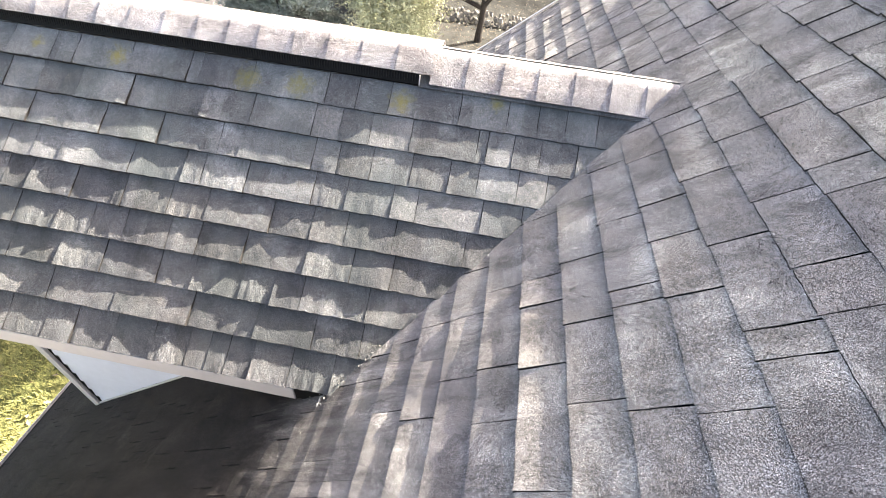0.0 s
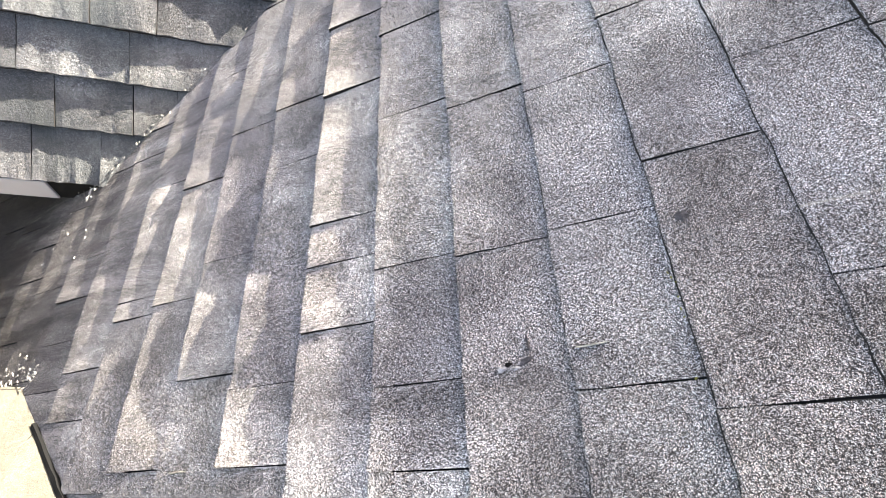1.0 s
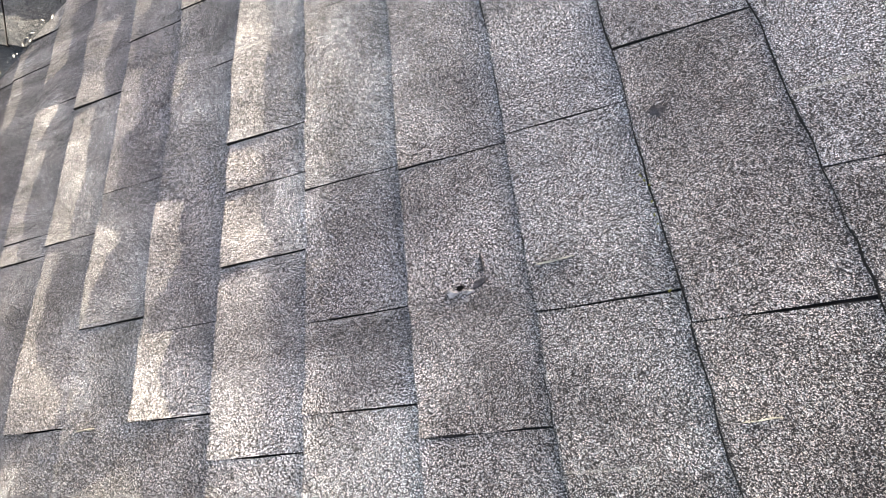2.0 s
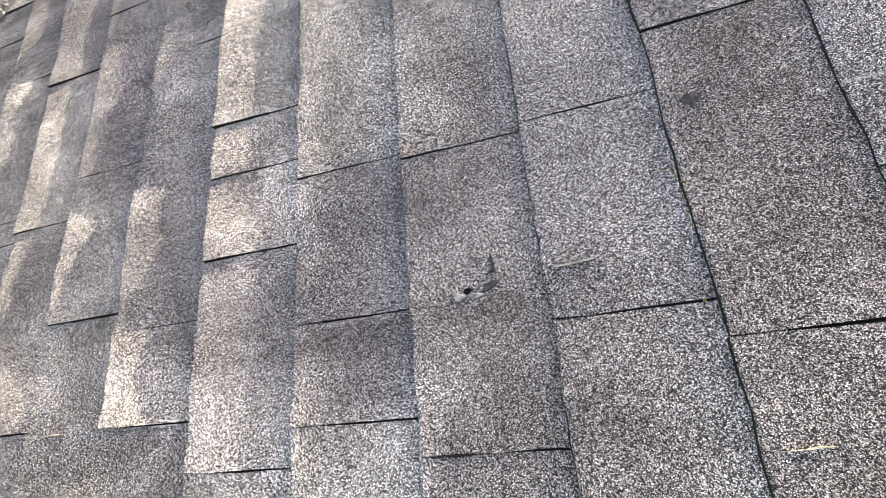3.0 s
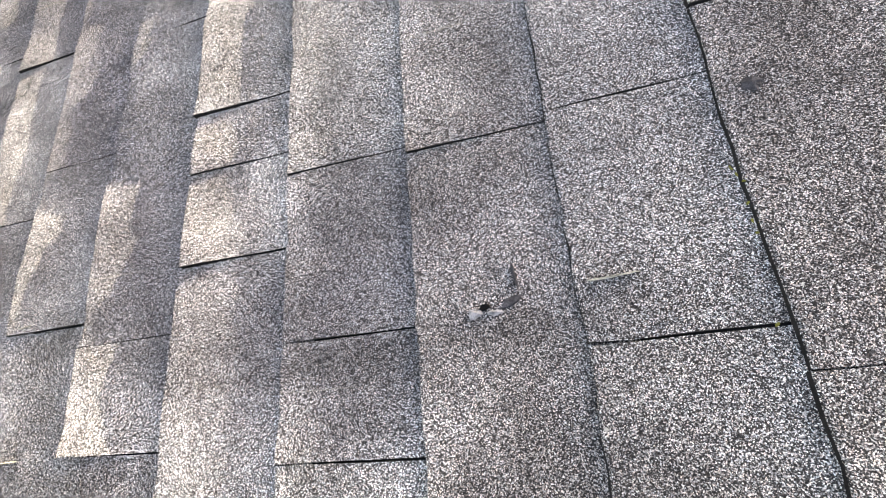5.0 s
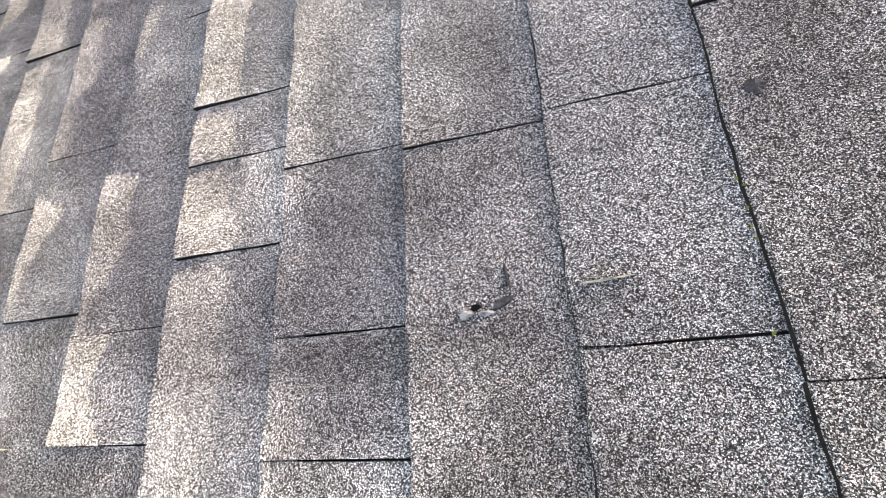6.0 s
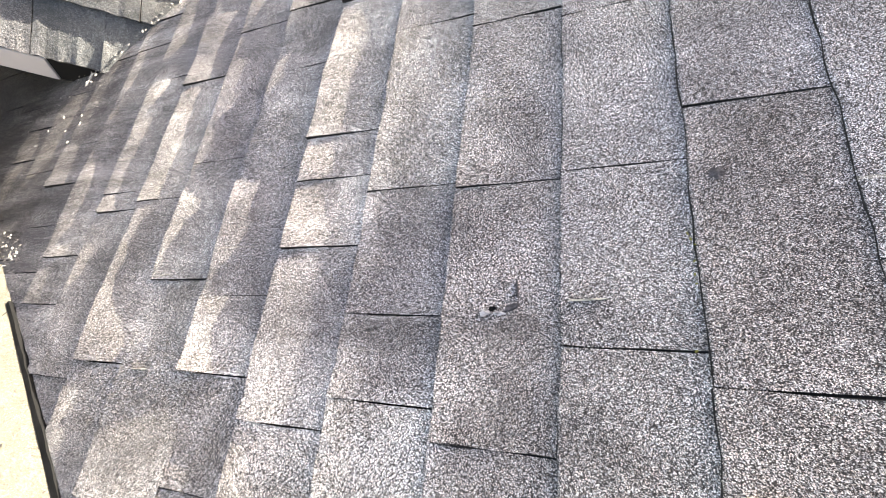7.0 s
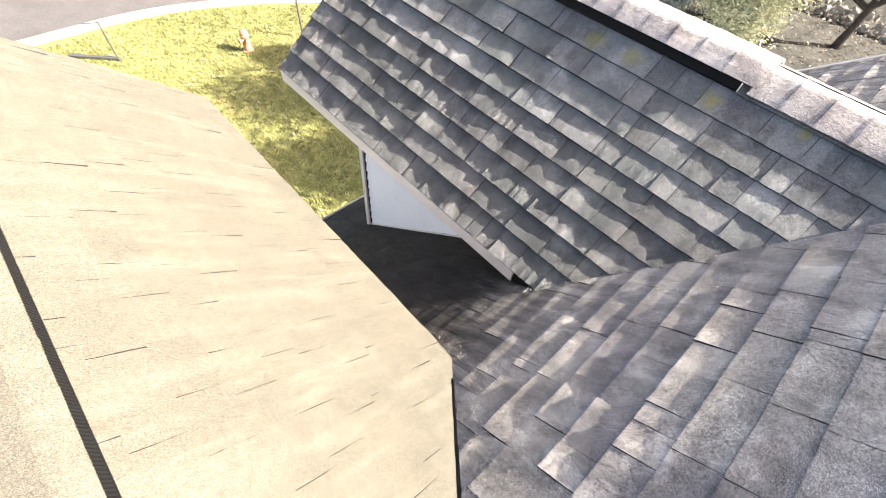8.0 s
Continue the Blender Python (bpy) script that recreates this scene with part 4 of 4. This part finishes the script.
def yard_tree(at, seed):
    r = random.Random(seed)
    root = empty("yard_tree", "dark-barked tree with crooked bare lower limbs in the mulch", "tree", "", "", at)
    bm = bmesh.new()
    tube(bm, [(0, 0, -0.2), (0.0, 0.02, 0.3), (0.03, 0, 0.6), (0.05, 0, 1.05)], [0.12, 0.085, 0.07, 0.08], 11)
    part("trunk", bm, BARK, root)

    def grow(p, d, l, rad, depth):
        q = p + d * l * 0.5 + Vector((r.uniform(-1, 1), r.uniform(-1, 1), r.uniform(-0.3, 0.6))) * l * 0.08
        e = q + (d + Vector((0, 0, 0.12))).normalized() * l * 0.5
        bm = bmesh.new()
        tube(bm, [p, q, e], [rad, rad * 0.8, rad * 0.62], 7 if depth < 2 else 5)
        part("branch", bm, BARK, root)
        if depth > 1 and e.z > 2.2:
            centres.append((tuple(e), 0.5))
        if depth < 4:
            for _ in range(3 if depth < 2 else 2):
                nd = (d + Vector((r.uniform(-1, 1), r.uniform(-1, 1), r.uniform(-0.2, 0.7))) * 0.75).normalized()
                grow(e, nd, l * r.uniform(0.55, 0.8), rad * 0.55, depth + 1)
    centres = []
    top = Vector((0.05, 0, 1.03))
    for d in ((-1.0, 0.1, 0.28), (-0.35, 0.3, 0.9), (0.55, -0.2, 0.8), (0.1, 0.5, 0.85)):
        grow(top - Vector((0, 0, r.uniform(0.0, 0.3))), Vector(d).normalized(), 1.55, 0.06, 0)
    # unseen leafy crown, added to cast the shade on the lawn
    verts, faces = crown_leaves(r, centres, 24000, 0.09, 0.9, 0.8, 0.1)
    tagged(link_mesh("crown", verts, faces, SPRUCE, root), "", "", "", "stuff")


yard_tree((-0.95, 12.0, height(-0.95, 12.0)), 12)


# a low wall of loose field stones at the foot of the bank
root = empty("stone_wall", "low dry wall of pale grey field stones", "stone wall", "", "", (0, 13.2, height(0, 13.2)))
r = random.Random(2)
shapes = []
for i in range(8):
    bm = bmesh.new()
    bmesh.ops.create_icosphere(bm, subdivisions=1, radius=1)
    for v in bm.verts:
        v.co *= r.uniform(0.72, 1.15)
    me = bpy.data.meshes.new("stone")
    bm.to_mesh(me)
    bm.free()
    me.materials.append(ROCK)
    shapes.append(me)
count = 0
for row in range(4):
    x = -4.6 + 0.05 * row
    while x < 4.5 and count < 298:
        s = r.uniform(0.05, 0.11)
        ob = new("stone", r.choice(shapes))
        ob.parent = root
        ob.matrix_local = Matrix.LocRotScale((x, 0.09 * row + r.uniform(-0.09, 0.09), 0.05 + 0.10 * row + r.uniform(-0.05, 0.05)), Euler((r.uniform(0, 6), r.uniform(0, 6), r.uniform(0, 6))), (s * r.uniform(0.8, 1.3), s * 0.9, s * r.uniform(0.5, 0.95)))
        x += s * 1.45
        count += 1


# ---- small things on the roof ----
def valley_point(u, flip, off=0.0, n=0.0):
    y = DY + u * math.sin(P) / TQ + off
    return on_main(u, MIRROR - y if flip else y, n)


# black strip standing in for shade under the sunlit dormer's overlapping shingle edge
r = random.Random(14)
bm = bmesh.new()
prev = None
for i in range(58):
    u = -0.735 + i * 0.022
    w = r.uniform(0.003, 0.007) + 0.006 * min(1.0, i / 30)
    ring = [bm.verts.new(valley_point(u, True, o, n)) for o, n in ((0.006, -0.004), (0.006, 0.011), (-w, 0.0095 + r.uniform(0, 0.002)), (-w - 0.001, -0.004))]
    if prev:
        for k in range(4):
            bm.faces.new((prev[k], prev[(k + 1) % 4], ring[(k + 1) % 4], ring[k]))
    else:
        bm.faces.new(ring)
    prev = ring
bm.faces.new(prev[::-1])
part("valley_gap_shade", bm, OPENING_BLACK, main_roof, "black strip standing for the shade in the valley gap")


def flakes(name, seed, count, place, size, material, label, category):
    """Thin curled flakes lying on the shingles."""
    r = random.Random(seed)
    verts, faces = [], []
    for _ in range(count):
        u, v, n = place(r)
        m = MAIN @ Matrix.Translation((u, v, n)) @ Euler((r.uniform(-0.5, 0.5), r.uniform(-0.5, 0.5), r.uniform(0, 6.28))).to_matrix().to_4x4()
        s, thin = size * 0.35 + size * 1.3 * r.random() ** 2, r.uniform(0.18, 0.75)
        k = len(verts)
        ring = [(math.cos(a) * s * r.uniform(0.6, 1.1), math.sin(a) * s * thin * r.uniform(0.6, 1.2), r.uniform(-0.2, 0.3) * s) for a in (0, 1.05, 2.1, 3.14, 4.2, 5.25)]
        verts += [m @ Vector(p) for p in ring] + [m @ Vector((0, 0, 0.35 * s)), m @ Vector((0, 0, -0.2 * s))]
        for i in range(6):
            j = (i + 1) % 6
            faces += [(k + i, k + j, k + 6), (k + j, k + i, k + 7)]
    return tagged(link_mesh(name, verts, faces, material), label, category, "", "stuff")


def in_valley(r):
    u = -0.87 + 0.85 * r.random() ** 3.2
    return u, DY + u * math.sin(P) / TQ - abs(r.gauss(0, 0.018)) - 0.004, 0.012


flakes("valley_debris", 5, 110, in_valley, 0.0050, DEBRIS, "pale dry leaf crumbs caught in the roof valley", "debris")
flakes("eave_crumbs", 16, 420, lambda r: (r.uniform(-1.5, -0.80), 0.14 + 0.07 * r.random() ** 2 + r.uniform(-0.01, 0.02), 0.010), 0.0042, DEBRIS, "pale crumbs gathered along the sunlit dormer eave", "debris")
flakes("roof_crumbs", 6, 90, lambda r: (r.uniform(-1.0, -0.75), r.uniform(0.45, 0.85), 0.010), 0.0035, DEBRIS, "pale crumbs strewn below the dormer eave", "debris")
SPOTS = ((0.573, -0.001), (0.575, -0.113), (0.567, -0.112), (0.432, -0.04), (0.292, 0.0), (0.44, 0.27), (0.70, 0.30), (0.585, 0.11))
flakes("granule_chips", 7, 30, lambda r: (lambda s: (s[0] + r.gauss(0, 0.006), s[1] + r.gauss(0, 0.010), 0.010))(r.choice(SPOTS)), 0.0018, DEBRIS, "pale mineral chips lodged at shingle corners", "debris")
CORNERS = ((0.555, 0.286), (0.555, 0.282), (0.570, 0.000), (0.572, -0.006))
flakes("loose_flakes", 31, 12, lambda r: (lambda s: (s[0] + r.gauss(0, 0.003), s[1] + r.gauss(0, 0.004), 0.010))(r.choice(CORNERS)), 0.0024, DEBRIS, "small white flakes lodged at shingle corners", "debris")
MOSS = plain_material("yellow_green_moss", (0.17, 0.16, 0.04), 0.95, 0.1, 0.4, 90.0)
flakes("moss", 8, 14, lambda r: (0.556 + r.gauss(0, 0.003), r.choice((0.07, 0.02, 0.115)) + r.gauss(0, 0.008), 0.007), 0.0018, MOSS, "tiny moss cushions in a shingle joint", "moss")

# a torn spot on one shingle: lifted pale flap, a hole, and a scraped groove
GREY_FELT = plain_material("torn_felt", (0.36, 0.34, 0.34), 0.9, 0.2, 0.6, 160.0, 0.004, 0.0, 400)
SCRAPE = plain_material("scraped_asphalt", (0.065, 0.06, 0.064), 0.85, 0.2, 0.7, 130.0, 0.004, 0.0, 500)


def blob(name, outline, height, material, label, crown=0.3):
    """A low lump on the shingle from an outline in slope coordinates."""
    bm = bmesh.new()
    c = Vector((sum(p[0] for p in outline) / len(outline), sum(p[1] for p in outline) / len(outline)))
    fine = []
    k = random.Random(int(outline[0][0] * 1e5))
    for (u0, v0), (u1, v1) in zip(outline, outline[1:] + outline[:1]):
        fine += [(u0, v0), ((u0 + u1) / 2 + k.uniform(-0.0012, 0.0012), (v0 + v1) / 2 + k.uniform(-0.0012, 0.0012))]
    outline = fine
    low = [bm.verts.new(on_main(u, v, 0.001)) for u, v in outline]
    rim = [bm.verts.new(on_main(c.x + (u - c.x) * k.uniform(0.6, 0.95), c.y + (v - c.y) * k.uniform(0.6, 0.95), height + k.uniform(-0.0006, 0.0008))) for u, v in outline]
    mid = bm.verts.new(on_main(c.x, c.y, height * (1 + crown)))
    for i in range(len(outline)):
        j = (i + 1) % len(outline)
        bm.faces.new((low[i], low[j], rim[j], rim[i]))
        bm.faces.new((rim[i], rim[j], mid))
    return part(name, bm, material, main_roof, label)


def around(u, v, a, b, turn, n=10, seed=1):
    r = random.Random(seed)
    c, s = math.cos(turn), math.sin(turn)
    out = []
    for i in range(n):
        t = i * 6.2832 / n
        x, y = a * math.cos(t) * r.uniform(0.75, 1.15), b * math.sin(t) * r.uniform(0.75, 1.15)
        out.append((u + x * c - y * s, v + x * s + y * c))
    return out


blob("torn_flap", around(0.340, 0.0372, 0.0075, 0.0065, 0.4, 9, 3), 0.0086, GREY_FELT, "small lifted pale flap of torn shingle")
blob("torn_flap", around(0.357, 0.0355, 0.0085, 0.0028, 0.15, 9, 4), 0.0074, GREY_FELT, "small lifted pale flap of torn shingle")
blob("tear_hole", around(0.3490, 0.0408, 0.0058, 0.0028, 0.3, 8, 5), 0.0087, OPENING_BLACK, "black hole in the shingle", 0.0)
blob("scraped_groove", around(0.371, 0.0428, 0.012, 0.0042, 0.45, 10, 6), 0.0069, SCRAPE, "scraped dark patch of bare asphalt", 0.05)
blob("scraped_groove", around(0.3770, 0.0655, 0.0017, 0.0135, 0.12, 10, 7), 0.0067, SCRAPE, "scraped dark patch of bare asphalt", 0.05)

# short pale scratches across single shingles
PALE = plain_material("exposed_limestone_filler", (0.50, 0.47, 0.38), 0.9, 0.2, 0.8, 100.0)
for u, v, a, n in ((0.452, 0.0505, 0.024, 0.0086), (-0.255, 0.098, 0.020, 0.0086), (-0.235, -0.06, 0.022, 0.0086), (0.590, -0.115, 0.016, 0.0086)):
    blob("scratch", around(u, v, a, 0.0008, 0.05, 9, int(u * 100) + 60), n - 0.0002, PALE, "thin pale scratch")

# a small round dark stain where a fastener shows through
blob("fastener_stain", around(0.586, 0.19, 0.010, 0.010, 0.0, 11, 9), 0.0062, SCRAPE, "small round dark stain")
